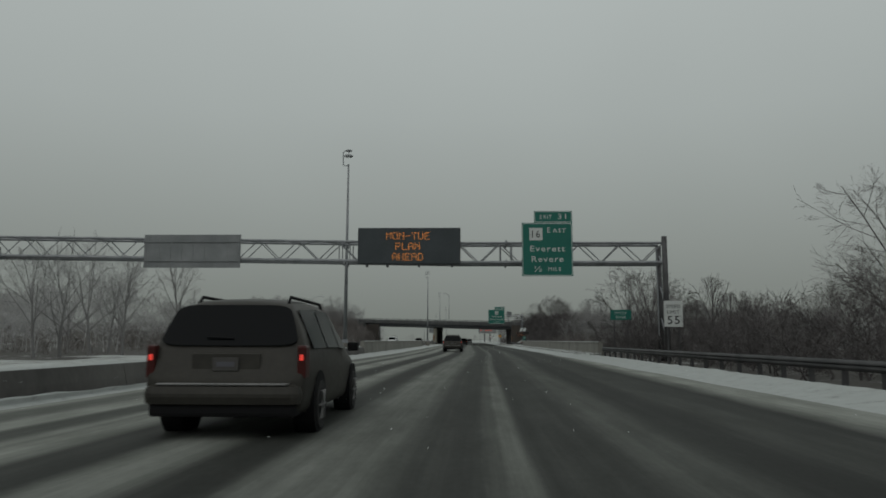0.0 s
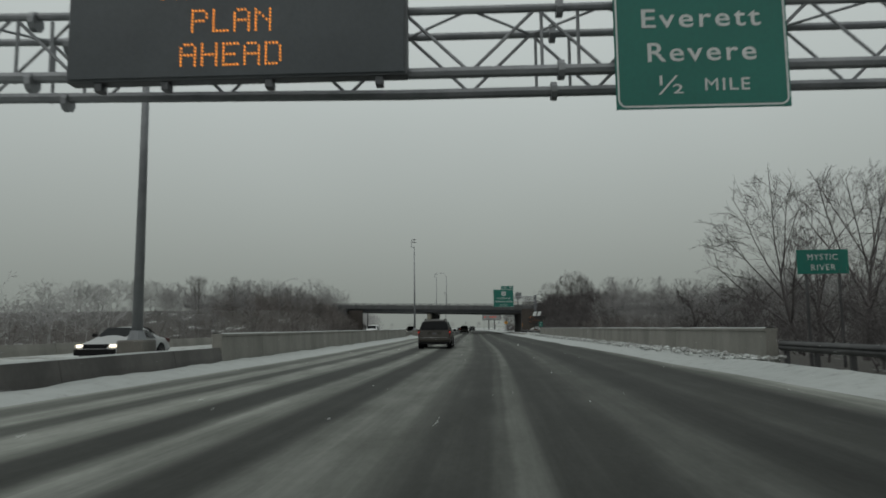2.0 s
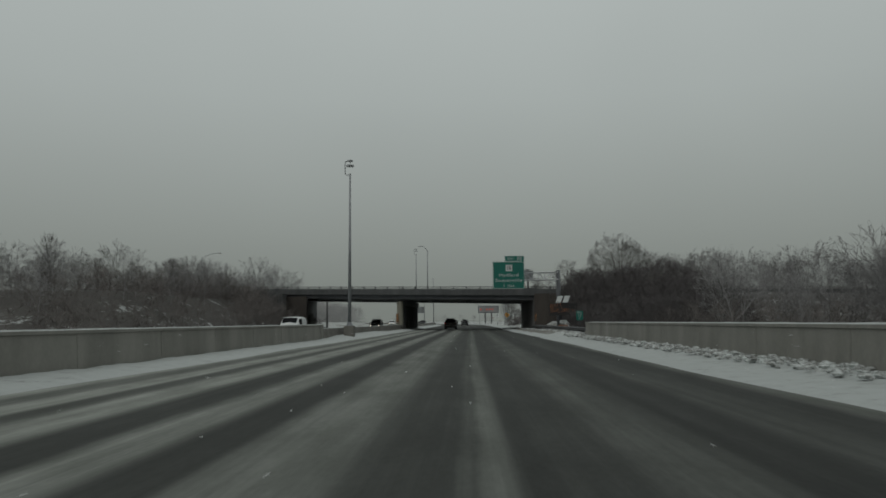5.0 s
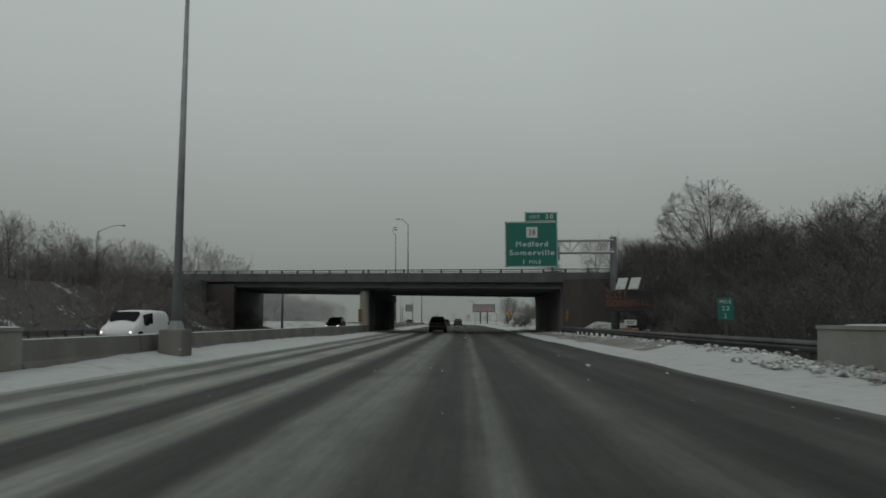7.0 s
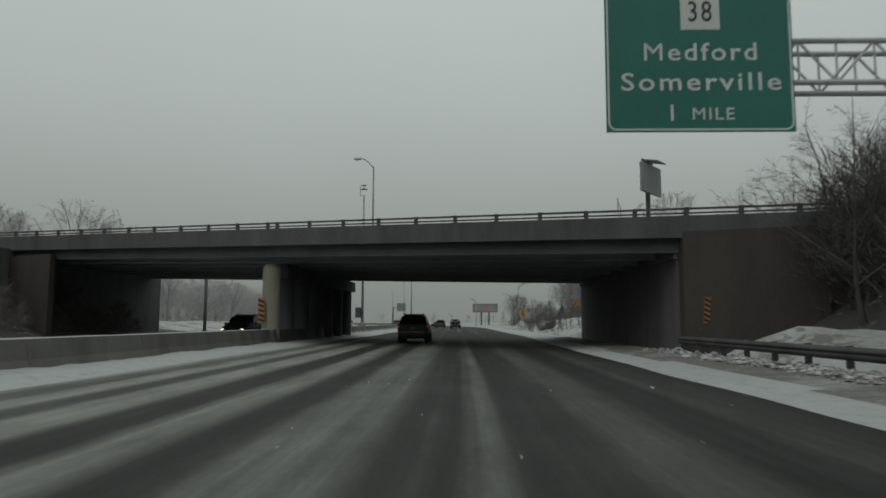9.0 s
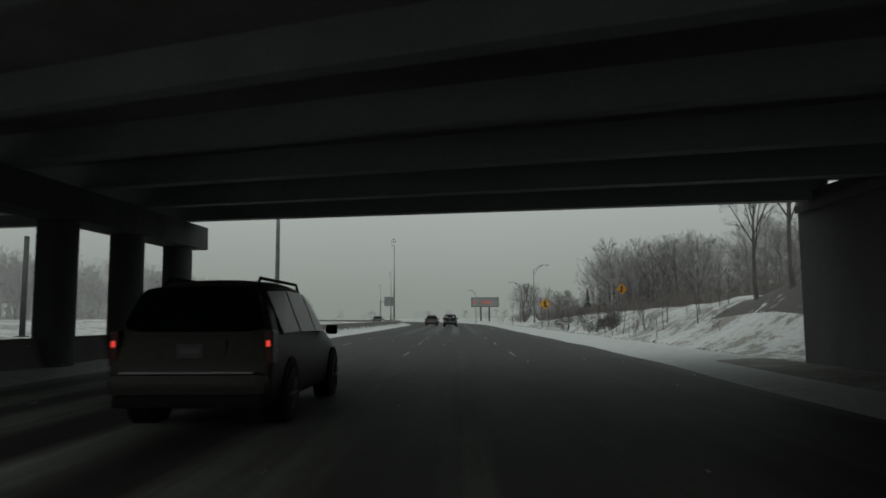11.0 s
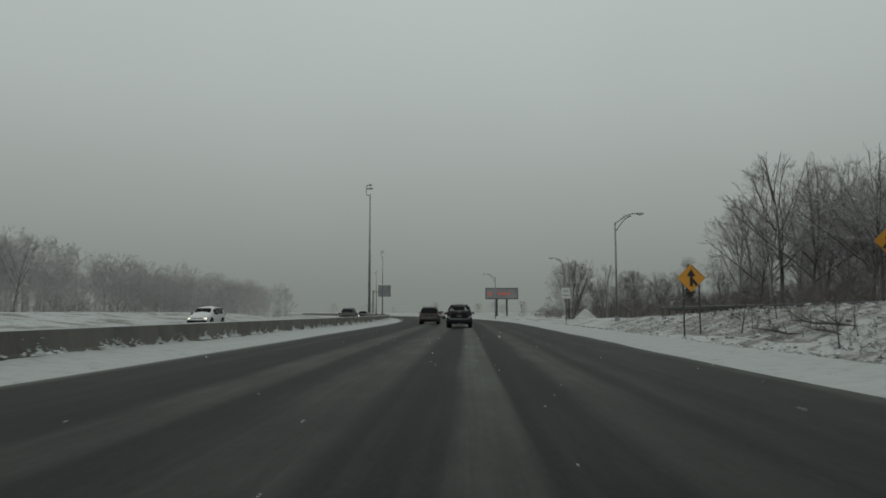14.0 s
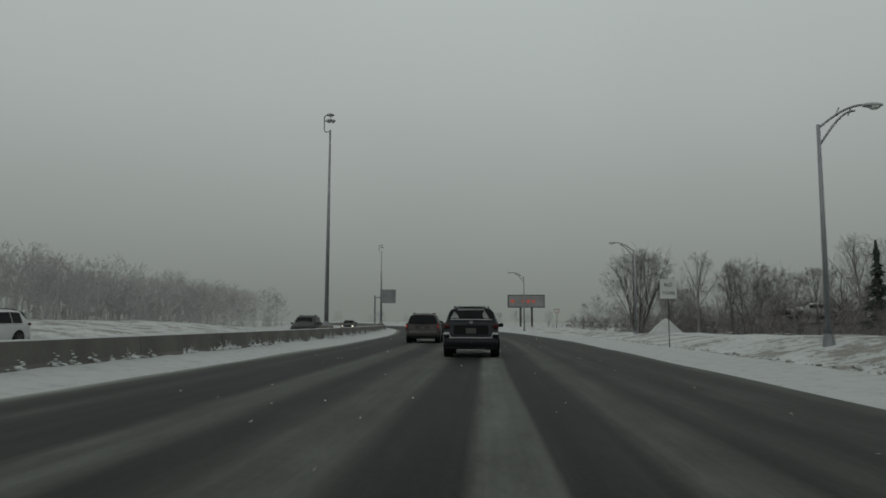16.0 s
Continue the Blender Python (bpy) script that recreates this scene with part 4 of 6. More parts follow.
def merge_sign(x, y, z, side, label):
    g = ground_z(x, y)
    top = thing("merge_sign", label, "road sign", pose(x, y, g), "merge signs")
    z -= g
    sign_posts(top, (-0.36, 0.36), z - 0.25, 0.03)
    for xx in (-0.36, 0.36):
        part("post_head", box(B(), xx - 0.03, 0.024, z - 0.3, xx + 0.03, 0.04, z + 0.2), RAIL_STEEL, top)
    part("panel", box(B(), -0.46, -0.01, -0.46, 0.46, 0.01, 0.46, 0.006, pose(0, 0, z, 0, 45, 0)), SIGN_YELLOW, top, "amber diamond panel")
    bm = B()
    box(bm, -0.07, -0.016, z - 0.38, 0.07, -0.012, z + 0.1)
    r = bm.verts
    tri = [r.new((-0.2, -0.016, z + 0.08)), r.new((0.2, -0.016, z + 0.08)), r.new((0, -0.016, z + 0.42))]
    bm.faces.new(tri)
    bm.faces.new([r.new((side * px, -0.017, z + pz)) for px, pz in ((0.2, -0.38), (0.31, -0.31), (0.06, 0.02), (0.0, -0.1))])
    part("arrow", bm, SIGN_BLACK, top)
    part("border", box(B(), -0.46, -0.0125, 0.42, 0.46, -0.011, 0.44, 0, pose(0, 0, z, 0, 45, 0)), SIGN_BLACK, top)
    return top


merge_sign(10.16, 243.7, 2.76, 1, "amber diamond merge sign on two posts in the snow")
merge_sign(18.6, 242.8, 4.35, -1, "amber diamond merge sign beside the entry ramp")

turns = thing("no_turns_sign", "white regulatory sign with black lettering on a post", "road sign", pose(9.1, 278.4, 0.1))
sign_posts(turns, (0.0,), 3.3, 0.022)
part("panel", box(B(), -0.42, 0, 2.4, 0.42, 0.02, 3.4, 0.006), SIGN_WHITE, turns)
lettering("word", "NO", 0.3, SIGN_BLACK, turns, -0.2, 3.0, width=0.4, bold=0.006)
lettering("word", "TURNS", 0.24, SIGN_BLACK, turns, -0.33, 2.6, width=0.66, bold=0.003)

yield_sign = thing("yield_sign", "red and white triangular yield sign on a post", "road sign", pose(10.3, 352.0, 0.5))
sign_posts(yield_sign, (0.0,), 2.6)
bm = B()
bmesh.ops.create_cone(bm, cap_ends=True, segments=3, radius1=0.62, radius2=0.62, depth=0.02, matrix=pose(0, 0, 2.5, 90, 0, 0) @ pose(0, 0, 0, 0, 0, 60))
part("panel", bm, plain("yield_red", (0.22, 0.05, 0.05), 0.5), yield_sign)
bm = B()
bmesh.ops.create_cone(bm, cap_ends=True, segments=3, radius1=0.46, radius2=0.46, depth=0.006, matrix=pose(0, -0.014, 2.5, 90, 0, 0) @ pose(0, 0, 0, 0, 0, 60))
part("centre", bm, SIGN_WHITE, yield_sign)


def hazard(parent, m):
    """Amber and black slanted stripes."""
    p = part("hazard_plate", box(B(), -0.15, -0.01, 0, 0.15, 0.01, 0.92, 0.004), HAZARD_AMBER, parent)
    p.matrix_basis = m
    for k in range(5):
        bm = B()
        z = 0.06 + 0.18 * k
        v = [bm.verts.new(c) for c in ((-0.148, -0.014, z + 0.12), (-0.148, -0.014, z + 0.03), (0.148, -0.014, max(0.0, z - 0.06)), (0.148, -0.014, z + 0.03))]
        bm.faces.new(v)
        s = part("stripe", bm, SIGN_BLACK, p)
    return p


marker = thing("hazard_marker", "amber and black striped hazard marker on a thin post", "road sign", pose(9.1, 154.2, 0), "hazard markers")
sign_posts(marker, (0.0,), 1.7, 0.03)
hazard(marker, pose(0, 0, 1.22, 0, 4, 0) @ Matrix.Diagonal((0.75, 1, 1, 1)))
marker = thing("hazard_marker", "amber and black striped hazard plate strapped to the column", "road sign", pose(-10.27, 166.4, 1.18), "hazard markers")
part("bracket", box(B(), -0.1, 0.0, 0.3, 0.1, 0.3, 0.36), RAIL_STEEL, marker)
hazard(marker, pose(0, 0, 0, 0, -2, -18) @ Matrix.Diagonal((1.3, 1, 1.42, 1)))

# portable message trailer below the embankment
TRAILER = weathered("trailer_paint", (0.2, 0.09, 0.05), (0.31, 0.15, 0.09), 2.0, 0.6)


def message_trailer(m, label, lines, frame_paint, dz=0.0, tilt=50, aside=0.0, small=1.0, wide=2.2):
    top = thing("message_trailer", label, "message trailer", m, "message trailers")
    part("chassis", box(B(), -0.95, -0.9, 0.28, 0.95, 0.9, 0.42, 0.02), frame_paint, top)
    part("battery_box", box(B(), -0.5, -0.7, 0.42, 0.5, 0.7, 0.75, 0.03), frame_paint, top)
    for x in (-1.05, 1.05):
        part("wheel", rod(B(), (x - 0.1, 0, 0.3), (x + 0.1, 0, 0.3), 0.3, None, 16), SIGN_BLACK, top)
        part("fender", box(B(), x - 0.13, -0.42, 0.58, x + 0.13, 0.42, 0.64, 0.02), SNOW if lines else frame_paint, top)
    for x in (-0.8, 0.8):
        for y in (-0.85, 0.85):
            part("jack", rod(B(), (x, y, 0), (x, y, 0.6), 0.03, None, 6), RAIL_STEEL, top)
    part("mast", box(B(), -0.08, -0.08, 0.4, 0.08, 0.08, 3.3 + dz), RAIL_STEEL, top)
    b = part("board", box(B(), -wide / 2, -0.22, 1.75 + dz, wide / 2, -0.09, 3.05 + dz, 0.02), SIGN_BLACK if lines else SIGN_BACK, top, "black message panel" if lines else "grey back of the message panel")
    for z in (1.85, 2.4, 2.95):
        part("board_rib", box(B(), -wide / 2 + 0.05, -0.09, z - 0.03 + dz, wide / 2 - 0.05, -0.05, z + 0.03 + dz), BOARD_CASE, b)
    for k, text in enumerate(lines):
        dot_line(text, 0.0, 2.97 - 0.52 * k, 0.057, 0.016, top, -0.222, LED_DIM)
    for x in (-0.42, 0.42):
        p = part("solar_panel", box(B(), -0.33, -0.5, -0.02, 0.33, 0.5, 0.02, 0.006), SIGN_BACK, top, "snowy tilted solar panel")
        p.matrix_basis = pose(0, 0, 0, 0, 0, 0 if aside else -26) @ pose(x * small, aside, 3.5 - (0.32 if aside else 0) + dz, tilt, 0, 0) @ Matrix.Diagonal((small, small, 1, 1))
        part("snow_patch", box(B(), -0.31, -0.46, 0.02, 0.31, 0.46, 0.035, 0.006), SNOW, p)
    part("panel_arm", box(B(), -0.6, -0.04, 3.2 + dz, 0.6, 0.04, 3.28 + dz), frame_paint, top)
    if lines:
        plate = part("notice_plate", box(B(), -0.36, -0.75, 0.92, 0.36, -0.73, 1.25, 0.004), SIGN_WHITE, top)
        for z, w in ((1.14, 0.26), (1.04, 0.2)):
            part("notice_bar", box(B(), -w, -0.756, z - 0.025, w, -0.751, z + 0.025), BAR_GREY, plate)
        part("plate_post", box(B(), -0.03, -0.73, 0.4, 0.03, -0.69, 1.0), RAIL_STEEL, top)
        part("snow_patch", box(B(), -0.9, -0.9, 0.42, 0.1, -0.6, 0.49, 0.03), SNOW, top, "snow lying on the trailer frame")
        part("snow_patch", box(B(), 0.35, -0.88, 0.42, 0.92, -0.4, 0.5, 0.03), SNOW, top)
    return top


message_trailer(pose(10.6, 137.9, 0.02, 0, 0, -8), "portable message trailer with amber letters and snowy solar panels", ("EXIT    ", "SOMERVIL"), TRAILER, wide=2.95)
message_trailer(pose(8.75, 160.3, 5.06, 0, 0, 54), "portable message trailer parked on the overpass, seen from its edge", (), BOARD_CASE, 0.15, 12, -0.4, 0.6)
fence = thing("work_barricade", "orange metal barricade standing on the overpass edge", "barricade", pose(7.75, 159.7, 5.05, 0, 0, -23) @ Matrix.Diagonal((0.72, 1, 0.95, 1)))
for z, xa in ((0.62, -0.66), (1.16, -0.5)):
    part("rail", box(B(), xa, -0.015, z - 0.025, 0.9, 0.015, z + 0.025), TRAILER, fence)
for x, z in ((-0.66, 1.74), (-0.5, 1.3), (0.88, 1.2)):
    part("leg", box(B(), x - 0.024, -0.02, -0.02, x + 0.024, 0.02, z), TRAILER, fence)
part("brace", rod(B(), (-0.66, 0, 1.6), (-0.5, 0, 1.28), 0.02, None, 5), TRAILER, fence)
for x in (0.42, 0.56):
    part("brace", rod(B(), (x, 0, 1.16), (x + 0.3, 0, 1.46), 0.02, None, 5), TRAILER, fence)

# ---- street lamps ----
def street_lamp(x, y, z0, h, side, reach, label, arms=2):
    """A pole with two curved arms that carry one cobra head, to one side."""
    top = thing("street_lamp", label, "street lamp", pose(x, y, z0), "street lamps")
    part("pole", rod(B(), (0, 0, 0), (0, 0, h), 0.1, 0.06, 12), GALVANISED, top, smooth=True)
    part("base", rod(B(), (0, 0, -0.2), (0, 0, 0.35), 0.22, 0.16, 12), GALVANISED, top)
    for dz, name in ((0.0, "upper_arm"), (-0.62, "lower_arm"))[:arms]:
        bm = B()
        pts = []
        for k in range(9):
            f = k / 8
            pts.append((side * reach * (0.02 + 0.9 * f if dz == 0 else 0.02 + 0.72 * f), 0, h + dz - 0.1 + (0.78 + (0.42 if dz else 0)) * math.sin(f * math.pi / 2)))
        for a, b in zip(pts, pts[1:]):
            rod(bm, a, b, 0.04, None, 6)
        part(name, bm, GALVANISED, top)
    for f in (0.35, 0.6)[:2 * arms - 2]:
        part("strut", rod(B(), (side * reach * f, 0, h + 0.3), (side * reach * (f + 0.08), 0, h + 0.62), 0.02, None, 5), GALVANISED, top)
    bm = B()
    bmesh.ops.create_uvsphere(bm, u_segments=12, v_segments=8, radius=0.5)
    bmesh.ops.scale(bm, vec=(0.75, 0.3, 0.19), verts=bm.verts)
    bmesh.ops.translate(bm, vec=(side * (reach * 0.92 + 0.3), 0, h + 0.67), verts=bm.verts)
    head = part("lamp_head", bm, ALUMINIUM, top, smooth=True)
    bm = B()
    bmesh.ops.create_uvsphere(bm, u_segments=10, v_segments=6, radius=0.2)
    bmesh.ops.scale(bm, vec=(1, 0.7, 0.45), verts=bm.verts)
    bmesh.ops.translate(bm, vec=(side * (reach * 0.92 + 0.36), 0, h + 0.6), verts=bm.verts)
    part("lens", bm, plain("lamp_lens", (0.55, 0.56, 0.54), 0.2), head, smooth=True)
    return top


street_lamp(11.3, 265.9, 0.55, 7.6, 1, 1.7, "grey street lamp with a double curved arm in the snow")
street_lamp(12.6, 304.1, 0.2, 7.4, -1, 1.7, "grey street lamp with a double curved arm among shrubs")
street_lamp(4.7, 340.4, 0.0, 7.5, -1, 1.8, "grey street lamp beside the bend of the road")
street_lamp(-6.85, 186.0, 5.25, 8.7, -1, 1.1, "grey street lamp on the far edge of the overpass", 1)
street_lamp(-45.7, 181.2, 6.6, 6.1, 1, 3.1, "grey street lamp with one long arm on the overpass approach", 1)
column = thing("steel_column", "dark round steel column standing beyond the overpass", "post", pose(-30.0, 212.5, ground_z(-30.0, 212.5)))
part("shaft", rod(B(), (0, 0, 0), (0, 0, 7.0), 0.2, 0.17, 16), RAIL_STEEL, column, smooth=True)
part("base_plate", box(B(), -0.34, -0.34, -0.1, 0.34, 0.34, 0.06, 0.01), RAIL_STEEL, column)
part("cap", rod(B(), (0, 0, 7.0), (0, 0, 7.06), 0.19, 0.12, 16), RAIL_STEEL, column)

# ---- far billboard and far sign ----
bill = thing("billboard", "large far billboard with a dull red lit panel on one post", "billboard", pose(11.7, 469.3, 0))
part("frame", box(B(), -5.9, 0, 5.9, 5.9, 0.6, 10.0, 0.05), BOARD_CASE, bill)
part("screen", box(B(), -5.6, -0.06, 6.2, 5.6, -0.004, 9.7), weathered("billboard_screen", (0.15, 0.155, 0.155), (0.24, 0.24, 0.24), 0.6, 0.5), bill)
for x, w in ((-4.3, 0.6), (-0.9, 0.5), (0.7, 0.6), (2.4, 0.45)):
    part("lit_patch", box(B(), x - w, -0.09, 7.45, x + w, -0.065, 8.35), LED_RED, bill, "red lit area of the screen")
for x in (-1.8, 1.8):
    part("post", rod(B(), (x, 0.4, -0.3), (x, 0.4, 6.0), 0.35, None, 10), RAIL_STEEL, bill)

far_sign = thing("highway_sign", "grey back of a far overhead sign on its post", "highway sign", pose(-22.25, 396.7, 0), "guide signs")
part("panel", box(B(), -1.65, 0, 5.3, 1.65, 0.06, 8.3, 0.01), SIGN_BACK, far_sign)
part("post", rod(B(), (-3.0, 0.3, -0.3), (-3.0, 0.3, 7.0), 0.22, 0.18, 10), GALVANISED, far_sign)
part("arm", rod(B(), (-3.0, 0.3, 6.6), (1.6, 0.3, 6.6), 0.12, None, 8), GALVANISED, far_sign)

# ---- bare trees ----
def tube(v, f, a, b, r0, r1, n):
    d = (b - a)
    if d.length < 1e-6:
        return
    d.normalize()
    s = d.cross(Vector((0.3, 0.9, 0.1)))
    if s.length < 1e-3:
        s = d.cross(Vector((1, 0, 0)))
    s.normalize()
    t = d.cross(s)
    i = len(v)
    for p, r in ((a, r0), (b, r1)):
        for k in range(n):
            c = 2 * math.pi * k / n
            v.append(p + (s * math.cos(c) + t * math.sin(c)) * r)
    for k in range(n):
        f.append((i + k, i + (k + 1) % n, i + n + (k + 1) % n, i + n + k))


def spike(v, f, a, b, r):
    d = (b - a).normalized()
    s = d.cross(Vector((0.31, 0.87, 0.23)))
    s.normalize()
    t = d.cross(s)
    i = len(v)
    v.extend((a + s * r, a - s * r * 0.5 + t * r * 0.87, a - s * r * 0.5 - t * r * 0.87, b))
    f.extend(((i, i + 1, i + 3), (i + 1, i + 2, i + 3), (i + 2, i, i + 3)))


def blade(v, f, a, b, r):
    d = (b - a).normalized()
    s = d.cross(Vector((0.31 + a.x % 0.7, 0.87 - a.y % 0.9, 0.23))).normalized()
    i = len(v)
    v.extend((a + s * r, a - s * r, b))
    f.append((i, i + 1, i + 2))


def grow(rng, h, stems=1, trunk=0.6, limbs=8, first=0.3, angle=0.8, wide=0.4, mid=0.6, kids=(6, 5, 4, 3), lean=0.05, r0=None, thick=1.2, lift=0.2, cheap=False):
    """Two meshes' worth of a bare tree of height h, the wood and the fine crown: a trunk that gives limbs from
    the share `first` of its length on, each forking again and again into ever finer twigs, held in an egg-shaped crown."""
    wood, wf, fine, ff = [], [], [], []
    r0 = r0 or h * 0.015
    last = len(kids)

    def along(pts, t):
        t = min(max(t, 0.0), 0.999) * (len(pts) - 1)
        k = int(t)
        return pts[k].lerp(pts[k + 1], t - k), (pts[k + 1] - pts[k]).normalized()

    def outside(p):
        up = (1 - mid) * h if p.z > mid * h else (mid - 0.04) * h
        return ((p.x ** 2 + p.y ** 2) / (wide * h) ** 2 + ((p.z - mid * h) / up) ** 2) > 1.0

    def turned(d, a):
        s = d.cross(Vector((rng.uniform(-1, 1), rng.uniform(-1, 1), rng.uniform(-1, 1))))
        s = s.normalized() if s.length > 1e-3 else Vector((1, 0, 0))
        return (d * math.cos(a) + s * math.sin(a)).normalized()

    def shoot(p, d, ln, r, lev):
        n = ((4, 3, 2, 1, 1) if not cheap else (2, 1, 1, 1, 1))[lev - 1]
        wob = (0.11, 0.15, 0.18, 0, 0)[lev - 1]
        pts, q = [p.copy()], d.copy()
        for _ in range(n):
            q = (q + Vector((rng.uniform(-1, 1), rng.uniform(-1, 1), rng.uniform(-1, 1) + lift)) * wob).normalized()
            pts.append(pts[-1] + q * (ln / n))
        for k in range(n):
            ra, rb = r * (1 - 0.6 * k / n), r * (1 - 0.6 * (k + 1) / n)
            if lev == 1:
                tube(wood, wf, pts[k], pts[k + 1], ra, rb, 4 if cheap else 6)
            elif lev == 2 and not cheap:
                tube(wood, wf, pts[k], pts[k + 1], ra, rb, 3)
            elif lev == 2 or lev == 3 and not cheap:
                spike(fine, ff, pts[k], pts[k + 1] if k == n - 1 else pts[k].lerp(pts[k + 1], 1.25), ra)
            else:
                blade(fine, ff, pts[k], pts[k + 1], ra)
        if lev > last:
            return
        for j in range(kids[lev - 1]):
            t = 0.2 + 0.8 * (j + rng.random()) / kids[lev - 1]
            pj, dj = along(pts, t)
            out = Vector((pj.x, pj.y, 0))
            dc = (turned(dj, rng.uniform(0.4, 0.95)) + (out.normalized() * 0.2 if out.length > 0.2 else Vector((0, 0, 0)))).normalized()
            lc = ln * rng.uniform(0.42, 0.66) * (1.08 - 0.4 * t) * (1.0, 1.05, 1.25, 1.3)[lev - 1]
            if outside(pj + dc * lc):
                lc *= 0.5
            rc = (r * 0.42, r * 0.42, 0.0065 * thick, 0.005 * thick, 0.004 * thick)[lev - 1]
            shoot(pj, dc, lc, max(rc, 0.005 * thick), lev + 1)

    for s in range(stems):
        a = rng.uniform(0, 6.28) if stems == 1 else 6.28 * (s + 0.5 * rng.random()) / stems
        tilt = lean if stems == 1 else rng.uniform(0.15, 0.5)
        d = Vector((math.cos(a) * tilt, math.sin(a) * tilt, 1)).normalized()
        p = Vector((0, 0, -0.15)) if stems == 1 else Vector((math.cos(a) * 0.03 * h, math.sin(a) * 0.03 * h, -0.15))
        hh = h * trunk * (1 if stems == 1 else rng.uniform(0.75, 1.0))
        pts, q = [p], d
        for _ in range(6):
            q = (q + Vector((rng.uniform(-1, 1), rng.uniform(-1, 1), rng.uniform(-0.2, 0.7))) * 0.09).normalized()
            pts.append(pts[-1] + q * (hh / 6))
        rt = r0 * (1 if stems == 1 else 0.6)
        for k in range(6):
            tube(wood, wf, pts[k], pts[k + 1], rt * (1 - 0.75 * k / 6) * (1.25 if k == 0 else 1), rt * (1 - 0.75 * (k + 1) / 6), 5 if cheap else 8)
        for i in range(limbs):
            t = first + (1 - first) * (i + rng.random() * 0.8) / limbs
            pi, di = along(pts, t)
            az = i * 2.4 + a + rng.uniform(-0.4, 0.4)
            an = angle * rng.uniform(0.75, 1.2) * (1.25 - 0.85 * t)
            dl = Vector((math.cos(az) * math.sin(an), math.sin(az) * math.sin(an), math.cos(an)))
            reach = h - pi.z
            ln = min(reach * 0.95, wide * h * 1.05 / max(0.35, math.sin(an))) * rng.uniform(0.8, 1.0) * (0.65 + 0.35 * min(1.0, 1.5 * t + 0.3))
            shoot(pi, dl, ln, rt * (0.46 - 0.24 * t), 1)
        shoot(pts[-1], q, (h - pts[-1].z) * 0.95, rt * 0.27, 1)
    return wood, wf, fine, ff


def mesh_of(name, v, f, material, smooth_=False):
    me = bpy.data.meshes.new(name)
    me.from_pydata([tuple(p) for p in v], [], f)
    if smooth_:
        me.shade_smooth()
    me.materials.append(material)
    return me


rng = random.Random(11)
TREES = []
for kw in (dict(h=10, trunk=0.6, limbs=9, wide=0.36, angle=0.8), dict(h=12, trunk=0.8, limbs=11, wide=0.24, first=0.35, angle=0.6, mid=0.64), dict(h=10, trunk=0.42, limbs=8, wide=0.46, first=0.45, angle=0.95),
           dict(h=9, stems=3, trunk=0.55, limbs=5, wide=0.4, first=0.4, angle=0.7, kids=(5, 5, 4, 3)), dict(h=13, trunk=0.75, limbs=12, wide=0.27, first=0.3, angle=0.65, mid=0.6),
           dict(h=9, trunk=0.5, limbs=8, wide=0.5, first=0.3, angle=1.05, lean=0.3), dict(h=7, stems=9, trunk=0.62, limbs=6, wide=0.46, first=0.2, angle=0.55, kids=(4, 4, 3, 2), lift=0.4, r0=0.12)):
    w, wf, n, nf = grow(rng, **kw)
    TREES.append((kw["h"], mesh_of("trunk", w, wf, BARK, True), mesh_of("crown", n, nf, TWIG)))
SHRUBS = []
for k in range(3):
    w, wf, n, nf = grow(rng, 2.6, stems=6, trunk=0.7, limbs=3, kids=(4, 3, 2), r0=0.03, first=0.2, wide=0.5, mid=0.5, thick=0.7)
    SHRUBS.append((2.6, mesh_of("stem", w, wf, BRUSH), mesh_of("spray", n, nf, BRUSH)))


def plant(kind, x, y, h, label, name="tree", group="bare trees", turn=None):
    h0, trunk, crown = kind
    top = thing(name, label, name, pose(x, y, ground_z(x, y), 0, 0, rng.uniform(0, 360) if turn is None else turn), group)
    for me in (trunk, crown):
        o = new(me.name.split(".")[0], me)
        o.parent = top
        o.scale = (h / h0,) * 3
    return top


def rows_of(area, count, kinds, h0, h1, label, name="tree", group="bare trees", gap=0.0):
    x0, y0, x1, y1 = area
    for _ in range(count):
        plant(kinds[rng.randrange(len(kinds))], rng.uniform(x0, x1), rng.uniform(y0, y1), rng.uniform(h0, h1), label, name, group)


DARKS = []
for h_, a_, b_ in TREES[:6]:
    DARKS.append((h_, a_.copy(), b_.copy()))
    for me in DARKS[-1][1:]:
        me.materials[0] = BRUSH_DARK
# beside the gantry
rows_of((13.2, 8, 26, 50), 9, TREES[:6], 4.4, 6.6, "bare grey tree in brush behind the guard rail", group="trees beside the gantry")
rows_of((12.6, 4, 22, 46), 10, DARKS, 4.2, 6.4, "dark bare tree in brush behind the guard rail", group="trees beside the gantry")
plant(DARKS[5], 16.8, 11.0, 9.6, "tall spreading bare tree behind the guard rail", group="trees beside the gantry")
plant(DARKS[5], 13.4, 44.0, 8.2, "leaning bare tree at the river bank", group="trees beside the gantry", turn=40)
plant(DARKS[0], 12.8, 38.0, 7.0, "bare tree at the bridge end", group="trees beside the gantry")
# Tree copies with paler trunk and crown that stand in for haze.
HAZED = []
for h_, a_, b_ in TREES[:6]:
    HAZED.append((h_, a_.copy(), b_.copy()))
    HAZED[-1][1].materials[0] = GREY_TWIG
    HAZED[-1][2].materials[0] = HAZE_TWIG
rows_of((-40, 20, -29, 60), 8, HAZED, 7.0, 10.0, "bare tree beyond the oncoming carriageway", group="trees beyond the road")
